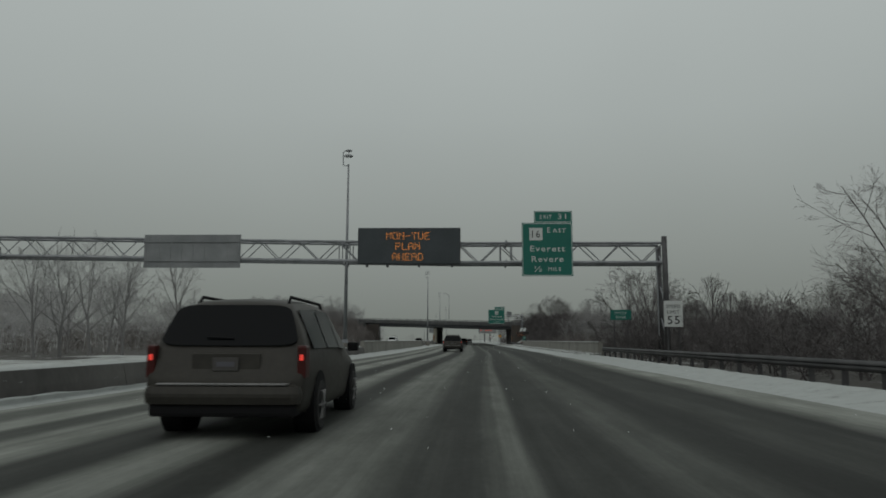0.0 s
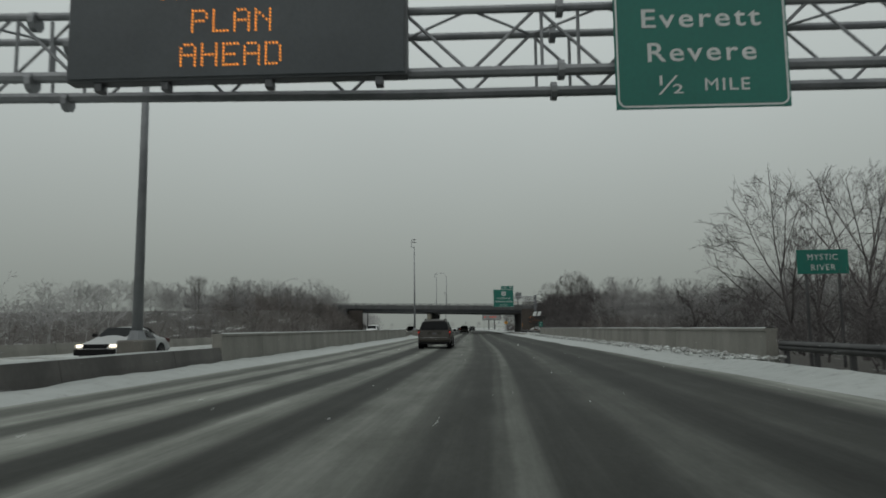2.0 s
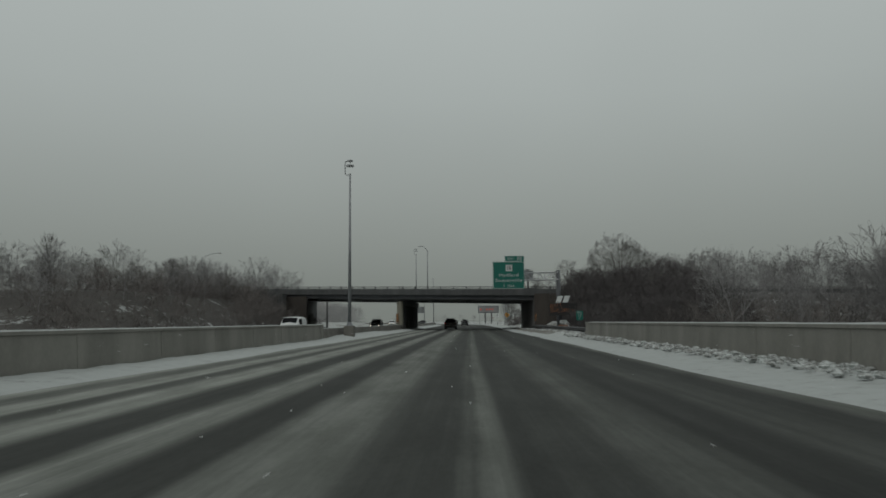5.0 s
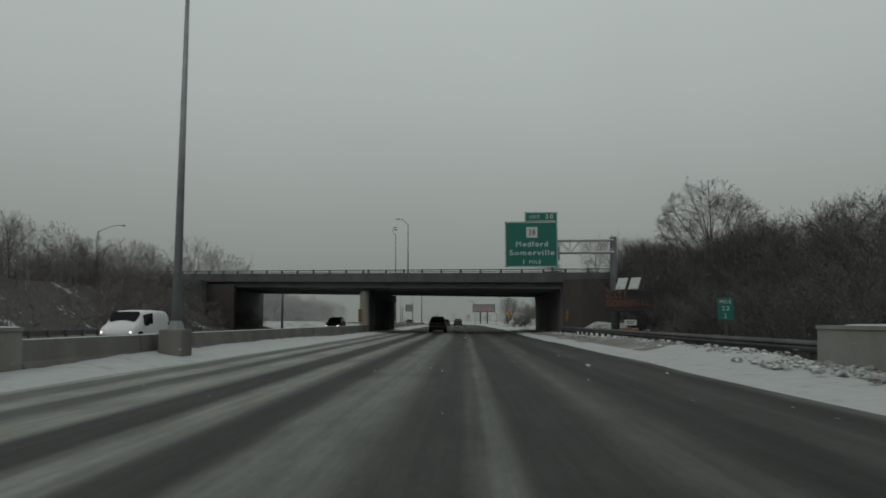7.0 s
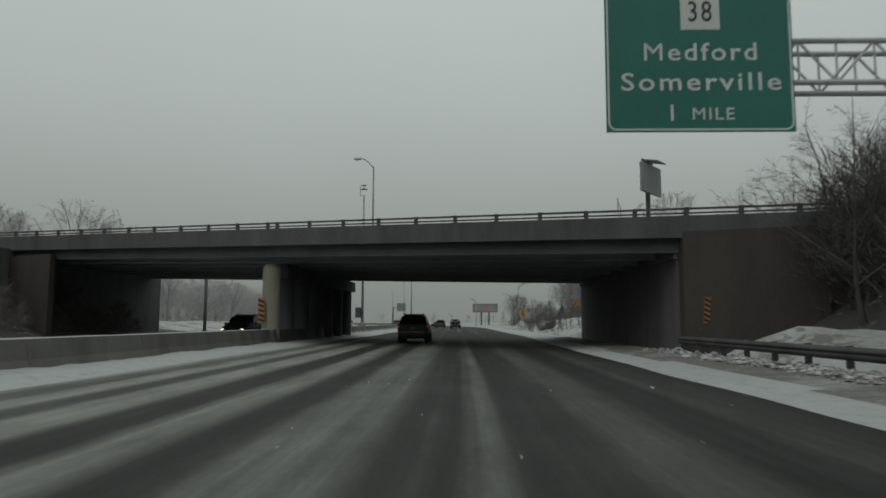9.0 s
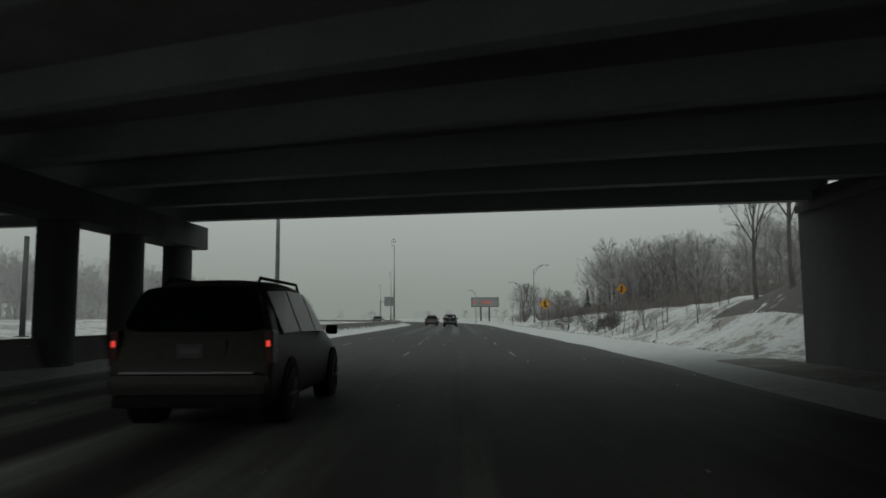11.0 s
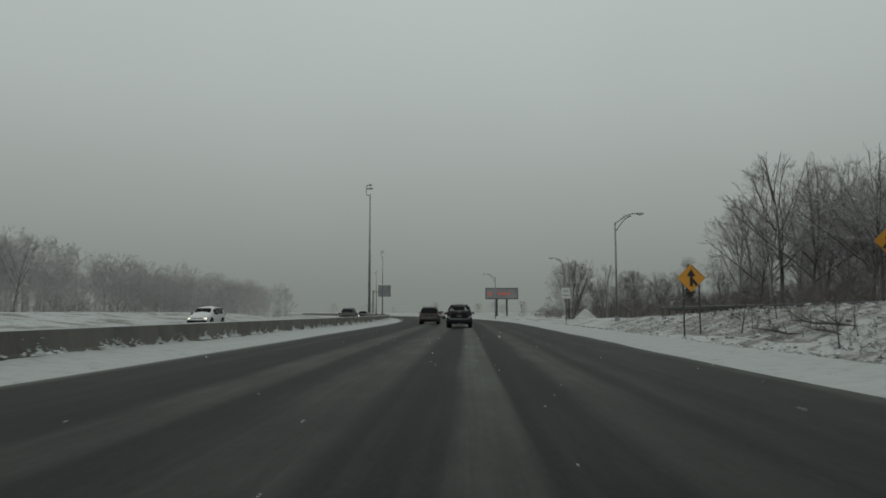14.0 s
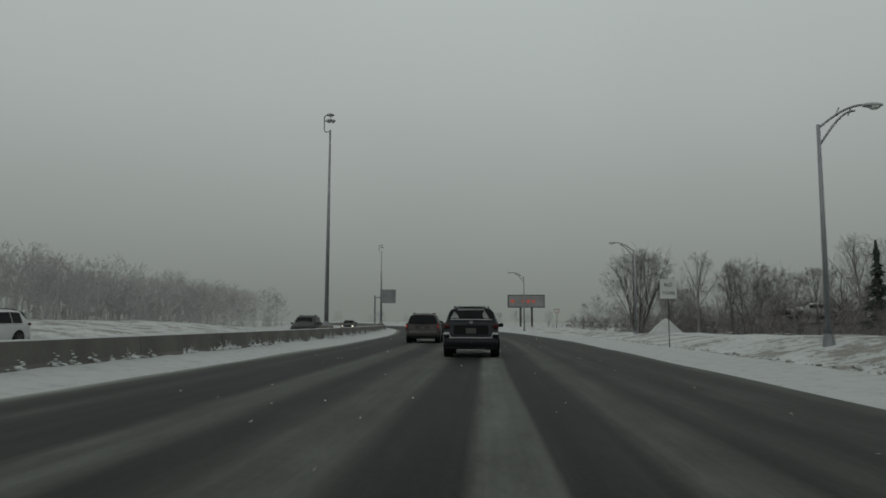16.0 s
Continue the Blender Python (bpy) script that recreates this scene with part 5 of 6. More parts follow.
# big round tree and others on the embankment
BROAD = grow(rng, 8, trunk=0.3, limbs=13, first=0.25, angle=0.95, wide=0.5, mid=0.54, kids=(7, 6, 5, 3), lift=0.3, thick=1.5, r0=0.16)
BROAD = (8, mesh_of("trunk", *BROAD[:2], BARK, True), mesh_of("crown", *BROAD[2:], TWIG))
round_tree = plant(BROAD, 18.3, 145.0, 7.9, "broad round-crowned bare tree on the embankment", group="embankment trees")
rows_of((15, 112, 28, 150), 9, TREES[:6], 2.4, 3.8, "bare tree on the dark embankment", group="embankment trees")
for x, y, h in ((14.6, 152.6, 6.2), (14.2, 149.0, 6.0), (12.6, 146.0, 5.4), (12.8, 143.5, 5.8)):
    plant(DARKS[(0, 3, 1, 3)[int(y) % 4]], x, y, h, "bare tree in the thicket below the overpass", group="embankment trees")
plant(DARKS[5], 13.4, 152.0, 7.2, "gnarled bare tree leaning beside the overpass", group="embankment trees")
rows_of((12.5, 187, 20, 200), 3, TREES[:3], 6, 8, "bare tree behind the wing wall", group="embankment trees")
# the copse beyond the ramp
for k in range(34):
    x, y = rng.uniform(19.0, 33), rng.uniform(222, 270)
    plant((HAZED if k % 5 else TREES)[(0, 1, 4, 2, 4)[k % 5]], x, y, (rng.uniform(6.8, 9.2) if y < 246 else rng.uniform(8.0, 10.2)), "tall bare tree in the copse beyond the ramp", group="copse trees")
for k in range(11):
    plant((HAZED if k % 3 else TREES)[(5, 2, 0)[k % 3]], rng.uniform(19.0, 25), rng.uniform(243, 263), rng.uniform(6.6, 8.8), "dense dark bare tree at the copse edge", group="copse trees")
plant(TREES[4], 20.4, 258.0, 10.8, "tall dark bare tree at the copse edge", group="copse trees")
plant(TREES[2], 19.4, 252.0, 9.0, "leaning bare tree at the copse edge", group="copse trees")
plant(TREES[6], 14.2, 311.0, 8.4, "multi-stemmed bare tree beside the lamp", group="verge trees")
rows_of((17.5, 285, 40, 330), 30, (TREES[3], TREES[1], TREES[0], HAZED[4]), 4.0, 7.0, "small bare tree on the verge", group="verge trees")
rows_of((-64, 196, -50, 300), 18, HAZED, 7.5, 11.0, "haze-pale bare tree in the far tree line", group="tree line")
rows_of((-44, 118, -29, 170), 12, TREES[:6], 4.0, 6.0, "bare tree on the oncoming embankment", group="oncoming trees")


# tall trees that rise over the end of the overpass
for k, (x, y, h) in enumerate(((-37.2, 210.5, 10.6), (-40.6, 212.0, 12.6), (-44.4, 211.0, 14.6), (-47.6, 214.0, 11.0), (-51.2, 211.0, 13.2), (-56.3, 211.0, 14.8), (-60.0, 214.5, 13.8), (-63.5, 211.0, 14.4), (-68.0, 213.0, 13.0))):
    plant(HAZED[(0, 3, 0, 2, 4, 0, 3, 1, 0)[k]], x, y, h, "tall bare tree rising beyond the overpass", group="trees beyond the overpass", turn=70 * k)


def woods(name, areas, kinds, label, seed):
    """Far woods that nobody could count, in one mesh."""
    r = random.Random(seed)
    vs, fs, n = [], [], 0
    for (x0, y0, x1, y1), count, h0, h1 in areas:
        for _ in range(count):
            kind = kinds[r.randrange(len(kinds))]
            x, y, h, a = r.uniform(x0, x1), r.uniform(y0, y1), r.uniform(h0, h1), r.uniform(0, 6.28)
            s = h / kind[0]
            c, q, z0 = math.cos(a) * s, math.sin(a) * s, ground_z(x, y)
            for co, faces in kind[1]:
                p = np.empty_like(co)
                p[:, 0], p[:, 1], p[:, 2] = co[:, 0] * c - co[:, 1] * q + x, co[:, 0] * q + co[:, 1] * c + y, co[:, 2] * s + z0
                vs.append(p)
                fs.extend([tuple(i + n for i in f) for f in faces])
                n += len(co)
    me = bpy.data.meshes.new(name)
    me.from_pydata(np.concatenate(vs).tolist(), [], fs)
    me.materials.append(BRUSH_DARK if "vine" in name else BRUSH if "brush" in name else GREY_TWIG if "right" in name or "embankment" in name else HAZE_TWIG)
    return tagged(new(name, me), label, "woods", "", "stuff")


def far_tree(seed, h, **kw):
    w, wf, n, nf = grow(random.Random(seed), h, cheap=True, **kw)
    return h, [(np.array([tuple(p) for p in w]), wf), (np.array([tuple(p) for p in n]), nf)]


def misty(seed, h, fine, wide):
    """A far bare tree: trunk, limbs, and a crown of very many single twigs."""
    r = random.Random(seed)
    w, wf, n, nf = [], [], [], []
    trunk = [Vector((0, 0, -0.2))]
    for k in range(6):
        trunk.append(trunk[-1] + Vector((r.uniform(-0.25, 0.25), r.uniform(-0.25, 0.25), h * 0.15)))
    for k in range(6):
        tube(w, wf, trunk[k], trunk[k + 1], 0.016 * h * (1 - k / 6.6), 0.016 * h * (1 - (k + 1) / 6.6), 3)
    lobes = []
    for k in range(13):
        p = trunk[1 + k % 5]
        a = k * 2.4 + r.uniform(-0.4, 0.4)
        t = (1 + k % 5) / 6
        q = p + Vector((math.cos(a) * h * wide * r.uniform(0.5, 1.0) * (1.1 - 0.6 * t), math.sin(a) * h * wide * r.uniform(0.5, 1.0) * (1.1 - 0.6 * t), h * r.uniform(0.14, 0.3)))
        m_ = p.lerp(q, 0.5) + Vector((0, 0, -0.04 * h))
        spike(w, wf, p, p.lerp(m_, 1.15), 0.007 * h)
        spike(w, wf, m_, q, 0.005 * h)
        lobes.append((p, m_, q))
    lobes.append((trunk[4], trunk[5], trunk[6]))
    for k in range(fine):
        p, m_, q = lobes[r.randrange(len(lobes))]
        t = r.random() ** 0.7
        o = (p.lerp(m_, 2 * t) if t < 0.5 else m_.lerp(q, 2 * t - 1)) + Vector((r.gauss(0, 1), r.gauss(0, 1), r.gauss(0, 0.8))) * h * 0.05
        d = Vector((r.gauss(0, 1), r.gauss(0, 1), abs(r.gauss(0.5, 0.8)))) + (q - p).normalized()
        blade(n, nf, o, o + d.normalized() * h * r.uniform(0.06, 0.15), 0.0031 * h)
    return h, [(np.array([tuple(p) for p in w]), wf), (np.array([tuple(p) for p in n]), nf)]


FAR_TREES = [far_tree(k + 40, 9, trunk=(0.6, 0.5, 0.65, 0.5, 0.7)[k], limbs=9, wide=(0.36, 0.44, 0.34, 0.48, 0.3)[k], angle=(0.9, 1.0, 0.8, 1.0, 0.7)[k], mid=0.55, first=0.25, kids=(5, 4, 3), thick=3.1, r0=0.075) for k in range(5)]
VINES = [misty(k + 70, 2.6, 500, 0.55) for k in range(4)]
BRUSHES = [misty(k + 60, 2.6, 215, 0.62) for k in range(4)]
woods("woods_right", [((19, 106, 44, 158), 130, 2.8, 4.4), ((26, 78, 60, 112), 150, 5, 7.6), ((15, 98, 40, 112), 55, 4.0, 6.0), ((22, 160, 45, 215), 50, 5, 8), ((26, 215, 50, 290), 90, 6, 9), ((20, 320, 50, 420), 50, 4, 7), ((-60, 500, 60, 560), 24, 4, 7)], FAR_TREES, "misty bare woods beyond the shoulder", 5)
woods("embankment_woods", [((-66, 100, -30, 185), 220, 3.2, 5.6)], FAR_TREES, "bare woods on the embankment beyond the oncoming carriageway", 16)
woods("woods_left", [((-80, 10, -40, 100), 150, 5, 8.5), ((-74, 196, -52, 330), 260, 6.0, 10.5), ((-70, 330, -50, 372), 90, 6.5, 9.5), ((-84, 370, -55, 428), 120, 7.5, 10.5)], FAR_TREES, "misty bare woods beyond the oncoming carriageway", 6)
woods("vine_brush_south", [((9.9, -20, 16, 34), 170, 1.6, 3.4), ((11, 34, 26, 56), 80, 2, 3.8)], VINES, "dark leafless brush behind the guard rail", 17)
woods("brush_right", [((12, 97, 30, 108), 90, 1.8, 3.2), ((10.4, 190, 17, 262), 70, 0.5, 1.3), ((16.5, 196, 24, 278), 330, 1.2, 2.4), ((22, 200, 30, 275), 120, 1.8, 3.2), ((16.8, 278, 40, 335), 290, 1.4, 3.4), ((16, 338, 48, 440), 200, 1.8, 3.4)], BRUSHES, "dense brown leafless brush along the shoulder", 7)
woods("vine_thicket", [((10.9, 106, 14, 131), 170, 1.9, 3.2), ((13.3, 131, 15.5, 140), 40, 2.4, 3.4), ((13.5, 106, 19, 147), 170, 2.4, 3.6), ((12.4, 140.5, 15.5, 147), 55, 3.2, 4.6), ((14.0, 147, 17, 156.5), 50, 3.4, 5.0), ((15, 134, 22, 152), 70, 2.4, 3.4), ((13.4, 128, 16, 141), 50, 2.8, 4.0)], VINES, "dense dark tangle of vines and brush on the embankment", 9)
woods("slope_brush_left", [((-46, 148, -26.5, 171), 100, 2.2, 4.0), ((-29.2, 171, -26.2, 192), 60, 0.9, 2.4)], VINES, "dark brush on the slope beside the oncoming carriageway", 18)
woods("undergrowth_left", [((-74, 196, -51, 430), 420, 1.6, 3.6)], BRUSHES, "leafless undergrowth below the far tree line", 19)
woods("brush_left", [((-40, 106, -25.5, 172), 300, 2, 3.6), ((-50, 10, -34, 110), 130, 1.5, 3), ((-72, 196, -52, 340), 140, 1, 2.4)], BRUSHES, "dense leafless brush beyond the oncoming carriageway", 8)
SAPLINGS = []
for k in range(4):
    w, wf, n, nf = grow(rng, 2.2, trunk=0.9, angle=(0.5, 0.7, 0.4, 0.6)[k], limbs=5, wide=0.3, kids=(2, 1), r0=0.032, first=0.3, lean=0.12)
    SAPLINGS.append((2.2, mesh_of("stem", w, wf, BRUSH_DARK), mesh_of("crown", n, nf, BRUSH_DARK)))
for k in range(46):
    y = rng.uniform(196, 240)
    plant(SAPLINGS[k % 4], 9.6 + 3.6 * rng.random() ** 1.3, y, rng.uniform(0.9, 2.1), "dark thin leafless sapling standing in the snow slope", "sapling", "slope saplings")
woods("vine_mounds", [((9.8, 212.4, 11.5, 215.6), 60, 0.5, 1.0), ((10.4, 210.2, 11.1, 211.4), 14, 0.6, 0.9), ((9.6, 224, 11.5, 236), 14, 0.5, 0.9), ((11.8, 235, 15, 250), 14, 0.5, 1.0)], VINES, "dark mounds of dead brush lying in the snow", 12)
for k, (x, y, ln, a) in enumerate(((10.6, 231.4, 3.6, 82), (11.0, 232.6, 2.8, 66), (10.8, 234.6, 3.2, 98), (11.3, 232.0, 2.2, 120), (10.0, 213.0, 2.4, 75))):
    log = thing("fallen_branch", "dead fallen branch lying on the snowy slope", "branch", pose(x, y, ground_z(x, y) + 0.07, 0, 0, a), "fallen branches")
    pts = [Vector((ln * i / 5, rng.uniform(-0.1, 0.1), 0.03 * i + rng.uniform(-0.02, 0.05))) for i in range(6)]
    v, f = [], []
    for i in range(5):
        tube(v, f, pts[i], pts[i + 1], (0.006, 0.045, 0.04, 0.034, 0.024, 0.008)[i], (0.006, 0.045, 0.04, 0.034, 0.024, 0.008)[i + 1], 6)
    o = new("limb", mesh_of("limb", v, f, BRUSH_DARK))
    o.parent = log
    for i in (1, 2, 3, 4):
        v, f = [], []
        q = pts[i] + Vector((rng.uniform(0.3, 0.7), rng.uniform(-0.4, 0.4), rng.uniform(0.1, 0.5)))
        tube(v, f, pts[i], q, 0.025, 0.008, 4)
        spike(v, f, pts[i].lerp(q, 0.5), q + Vector((0.1, rng.uniform(-0.3, 0.3), 0.15)), 0.01)
        o = new("side_branch", mesh_of("side_branch", v, f, BRUSH_DARK))
        o.parent = log
rows_of((10.2, 192, 15, 266), 22, SHRUBS, 0.9, 2.3, "leafless shrub standing in the snow slope", "shrub", "slope shrubs")


def conifer(x, y, h):
    top = thing("conifer", "dark narrow conifer on the verge", "tree", pose(x, y, ground_z(x, y), 0, 0, rng.uniform(0, 360)), "conifers")
    part("trunk", rod(B(), (0, 0, -0.1), (0, 0, h * 0.97), h * 0.018, 0.01, 7), BARK, top)
    v, f = [], []
    for k in range(900):
        t = (k + rng.random()) / 900
        z = h * (0.08 + 0.9 * t)
        r = h * 0.19 * (1 - t) * (0.7 + 0.3 * math.sin(t * 31) + 0.25 * math.sin(t * 77 + x)) + 0.06
        a = rng.uniform(0, 6.28)
        p = Vector((math.cos(a), math.sin(a), 0)) * r * rng.uniform(0.1, 0.6) + Vector((0, 0, z))
        q = Vector((math.cos(a), math.sin(a), 0)) * r * rng.uniform(0.8, 1.25) + Vector((0, 0, z - h * 0.02 + rng.uniform(-0.1, 0.15)))
        spike(v, f, p, q, 0.05 * h / 6)
    o = new("crown", mesh_of("crown", v, f, NEEDLE))
    o.parent = top


conifer(22.0, 283.0, 5.6)

heap_v, heap_f = [], []
for i in range(9):
    for k in range(18):
        a, f = 6.2832 * k / 18, i / 8
        r = 1.55 * (1 - f) ** 0.85 * (1 + 0.12 * noise.noise((math.cos(a) * 2, math.sin(a) * 2, f * 3)))
        heap_v.append(Vector((r * math.cos(a), r * math.sin(a), 1.95 * f + 0.06 * noise.noise((a, f * 4, 2)))))
        if i < 8:
            heap_f.append((i * 18 + k, i * 18 + (k + 1) % 18, (i + 1) * 18 + (k + 1) % 18, (i + 1) * 18 + k))
snow_heap = new("snow_heap", mesh_of("snow_heap", heap_v, heap_f, SNOW, True))
snow_heap.matrix_basis = pose(14.9, 303.0, ground_z(14.9, 303.0) - 0.1) @ Matrix.Diagonal((1.0, 0.85, 0.72, 1))
tagged(snow_heap, "peaked heap of snow lying before the shrubs", "snow")

# ---- vehicles ----
GLASS_DARK = plain("tinted_glass", (0.004, 0.005, 0.006), 0.25, 0.0, 0.07)
RUBBER = weathered("tyre_rubber", (0.012, 0.012, 0.012), (0.03, 0.03, 0.03), 8.0, 0.85)
RIM = weathered("alloy_rim", (0.16, 0.16, 0.16), (0.3, 0.3, 0.3), 6.0, 0.45, 0.6)
TRIM_BLACK = plain("black_trim", (0.009, 0.009, 0.01), 0.8, 0.0, 0.15)
TAIL_RED = plain("tail_lens", (0.05, 0.007, 0.006), 0.35, 0.0, 0.3)
TAIL_LIT = glowing("lit_tail_lens", (1.0, 0.07, 0.05), 0.55)
HEAD_LIT = glowing("lit_headlamp", (1.0, 0.9, 0.7), 1.6)
PLATE = plain("plate_white", (0.055, 0.052, 0.049), 0.6)


def paint(name, dark, light):
    return weathered(name, dark, light, 1.1, 0.45, 0.0, 0.05, spec=0.16)


def shell(bm, stations):
    """A car body from sections along its length: (y, bottom z, bottom half-width, belt z, belt half-width, top z, top half-width)."""
    rows = []
    for y, zb, wb, zm, wm, zt, wt in stations:
        half = [(0.0, zb), (wb * 0.93, zb), (wb, zb + 0.07), (wm, zb + 0.45 * (zm - zb)), (wm * 0.995, zm), (wt * 1.04, zt - 0.11 * min(1.0, (zt - zm) / 0.4)), (wt * 0.86, zt - 0.02), (0.0, zt)]
        ring = half + [(-x, z) for x, z in half[-2:0:-1]]
        rows.append([bm.verts.new((x, y, z)) for x, z in ring])
    n = len(rows[0])
    for a, b in zip(rows, rows[1:]):
        for k in range(n):
            bm.faces.new((a[k], a[(k + 1) % n], b[(k + 1) % n], b[k]))
    bm.faces.new(rows[0])
    bm.faces.new(rows[-1][::-1])
    bmesh.ops.recalc_face_normals(bm, faces=bm.faces)
    return bm


def panel(bm, corners, depth=0.012, bevel=0.0):
    """A thin plate over a four-cornered outline, proud of its plane."""
    c = [Vector(p) for p in corners]
    nrm = (c[1] - c[0]).cross(c[3] - c[0]).normalized() * depth
    a = [bm.verts.new(p) for p in c]
    b = [bm.verts.new(p + nrm) for p in c]
    for k in range(4):
        bm.faces.new((a[k], a[(k + 1) % 4], b[(k + 1) % 4], b[k]))
    bm.faces.new(b)
    bm.faces.new(a[::-1])
    bmesh.ops.recalc_face_normals(bm, faces=bm.faces)
    return bm


def rounded(bm, corners, depth):
    """A plate over a four-cornered outline with well rounded corners."""
    c = [Vector(p) for p in corners]
    nrm = (c[1] - c[0]).cross(c[3] - c[0]).normalized() * depth
    ring = []
    for k in range(28):
        a = 2 * math.pi * k / 28
        u, v = (0.5 + 0.5 * math.copysign(abs(f) ** 0.3, f) for f in (math.cos(a), math.sin(a)))
        ring.append(c[0].lerp(c[1], u).lerp(c[3].lerp(c[2], u), v))
    a = [bm.verts.new(p) for p in ring]
    b = [bm.verts.new(p + nrm) for p in ring]
    for k in range(28):
        bm.faces.new((a[k], a[(k + 1) % 28], b[(k + 1) % 28], b[k]))
    bm.faces.new(b)
    bmesh.ops.recalc_face_normals(bm, faces=bm.faces)
    return bm


def wheel(top, x, y, r, w):
    s = 1 if x > 0 else -1
    hub = part("wheel", rod(B(), (x - w / 2, y, r), (x + w / 2, y, r), r * 0.6, None, 18), TRIM_BLACK, top)
    bm = B()
    bmesh.ops.create_cone(bm, cap_ends=True, segments=22, radius1=r, radius2=r, depth=w, matrix=pose(x, y, r, 0, 90, 0))
    es = [e for e in bm.edges if len(e.link_faces) == 2 and e.calc_face_angle() > 1.0]
    bmesh.ops.bevel(bm, geom=es, offset=0.035, segments=2, affect="EDGES")
    part("tyre", bm, RUBBER, hub)
    bm = B()
    for k in range(6):
        a = k * math.pi / 3
        bar(bm, (x + s * (w / 2 + 0.006), y, r), (x + s * (w / 2 + 0.006), y + 0.6 * r * math.cos(a), r + 0.6 * r * math.sin(a)), 0.05, 0.02)
    bmesh.ops.create_cone(bm, cap_ends=True, segments=16, radius1=r * 0.2, radius2=r * 0.2, depth=0.03, matrix=pose(x + s * w / 2, y, r, 0, 90, 0))
    part("rim", bm, RIM, hub)


VAN_ST = [(0.0, 0.36, 0.88, 0.62, 0.93, 0.70, 0.9), (0.06, 0.30, 0.92, 0.70, 0.97, 0.80, 0.93), (0.14, 0.28, 0.94, 0.95, 0.98, 1.08, 0.93), (0.24, 0.26, 0.94, 1.02, 0.985, 1.287, 0.876), (0.42, 0.25, 0.94, 1.04, 0.99, 1.66, 0.73),
          (0.62, 0.24, 0.94, 1.05, 0.99, 1.745, 0.7), (1.6, 0.22, 0.94, 1.05, 0.995, 1.79, 0.71), (2.7, 0.22, 0.94, 1.04, 0.99, 1.77, 0.7), (3.2, 0.22, 0.94, 1.03, 0.985, 1.68, 0.68), (3.95, 0.22, 0.93, 1.0, 0.97, 1.14, 0.72),
          (4.5, 0.23, 0.92, 0.88, 0.95, 0.98, 0.72), (4.95, 0.27, 0.86, 0.7, 0.88, 0.8, 0.68), (5.1, 0.32, 0.78, 0.55, 0.8, 0.62, 0.62)]
SUV_ST = [(0, 0.42, 0.8, 0.68, 0.86, 0.781, 0.84), (0.07, 0.34, 0.86, 0.742, 0.91, 0.886, 0.87), (0.16, 0.32, 0.87, 1.01, 0.92, 1.16, 0.86), (0.26, 0.3, 0.87, 1.06, 0.92, 1.31, 0.813), (0.5, 0.29, 0.87, 1.08, 0.92, 1.67, 0.7), (0.7, 0.28, 0.87, 1.08, 0.925, 1.73, 0.68), (1.6, 0.26, 0.87, 1.07, 0.92, 1.76, 0.69), (2.5, 0.26, 0.87, 1.05, 0.92, 1.72, 0.68), (2.95, 0.26, 0.87, 1.03, 0.915, 1.58, 0.66), (3.6, 0.26, 0.86, 0.999, 0.9, 1.13, 0.68), (4.3, 0.27, 0.84, 0.886, 0.88, 1.01, 0.68), (4.7, 0.32, 0.78, 0.721, 0.82, 0.844, 0.64), (4.82, 0.38, 0.7, 0.597, 0.72, 0.696, 0.56)]
CARGO_ST = [(0.0, 0.36, 0.86, 0.62, 0.9, 0.7, 0.88), (0.05, 0.3, 0.9, 0.9, 0.95, 1.1, 0.9), (0.09, 0.28, 0.92, 1.05, 0.96, 1.3, 0.9), (0.13, 0.26, 0.92, 1.1, 0.96, 1.6, 0.88), (0.2, 0.25, 0.92, 1.1, 0.96, 1.84, 0.86), (0.5, 0.24, 0.92, 1.1, 0.96, 1.86, 0.86), (1.6, 0.22, 0.92, 1.1, 0.96, 1.87, 0.86), (2.8, 0.22, 0.92, 1.08, 0.96, 1.85, 0.85), (3.15, 0.22, 0.92, 1.06, 0.95, 1.78, 0.8), (3.75, 0.22, 0.91, 1.02, 0.93, 1.16, 0.74), (4.2, 0.24, 0.88, 0.9, 0.9, 1.0, 0.72), (4.4, 0.3, 0.8, 0.7, 0.84, 0.8, 0.66)]
SEDAN_ST = [(0.0, 0.38, 0.76, 0.62, 0.82, 0.72, 0.78), (0.08, 0.3, 0.82, 0.72, 0.88, 0.9, 0.78), (0.3, 0.27, 0.84, 0.86, 0.9, 1.0, 0.74), (0.9, 0.25, 0.85, 0.9, 0.91, 1.02, 0.7), (1.55, 0.24, 0.85, 0.92, 0.91, 1.4, 0.6),
            (2.1, 0.23, 0.85, 0.92, 0.915, 1.45, 0.61), (2.7, 0.23, 0.85, 0.91, 0.91, 1.4, 0.6), (3.45, 0.24, 0.85, 0.88, 0.9, 0.98, 0.64), (4.2, 0.26, 0.82, 0.76, 0.87, 0.84, 0.66), (4.62, 0.3, 0.76, 0.62, 0.8, 0.7, 0.6), (4.75, 0.36, 0.66, 0.52, 0.7, 0.58, 0.52)]


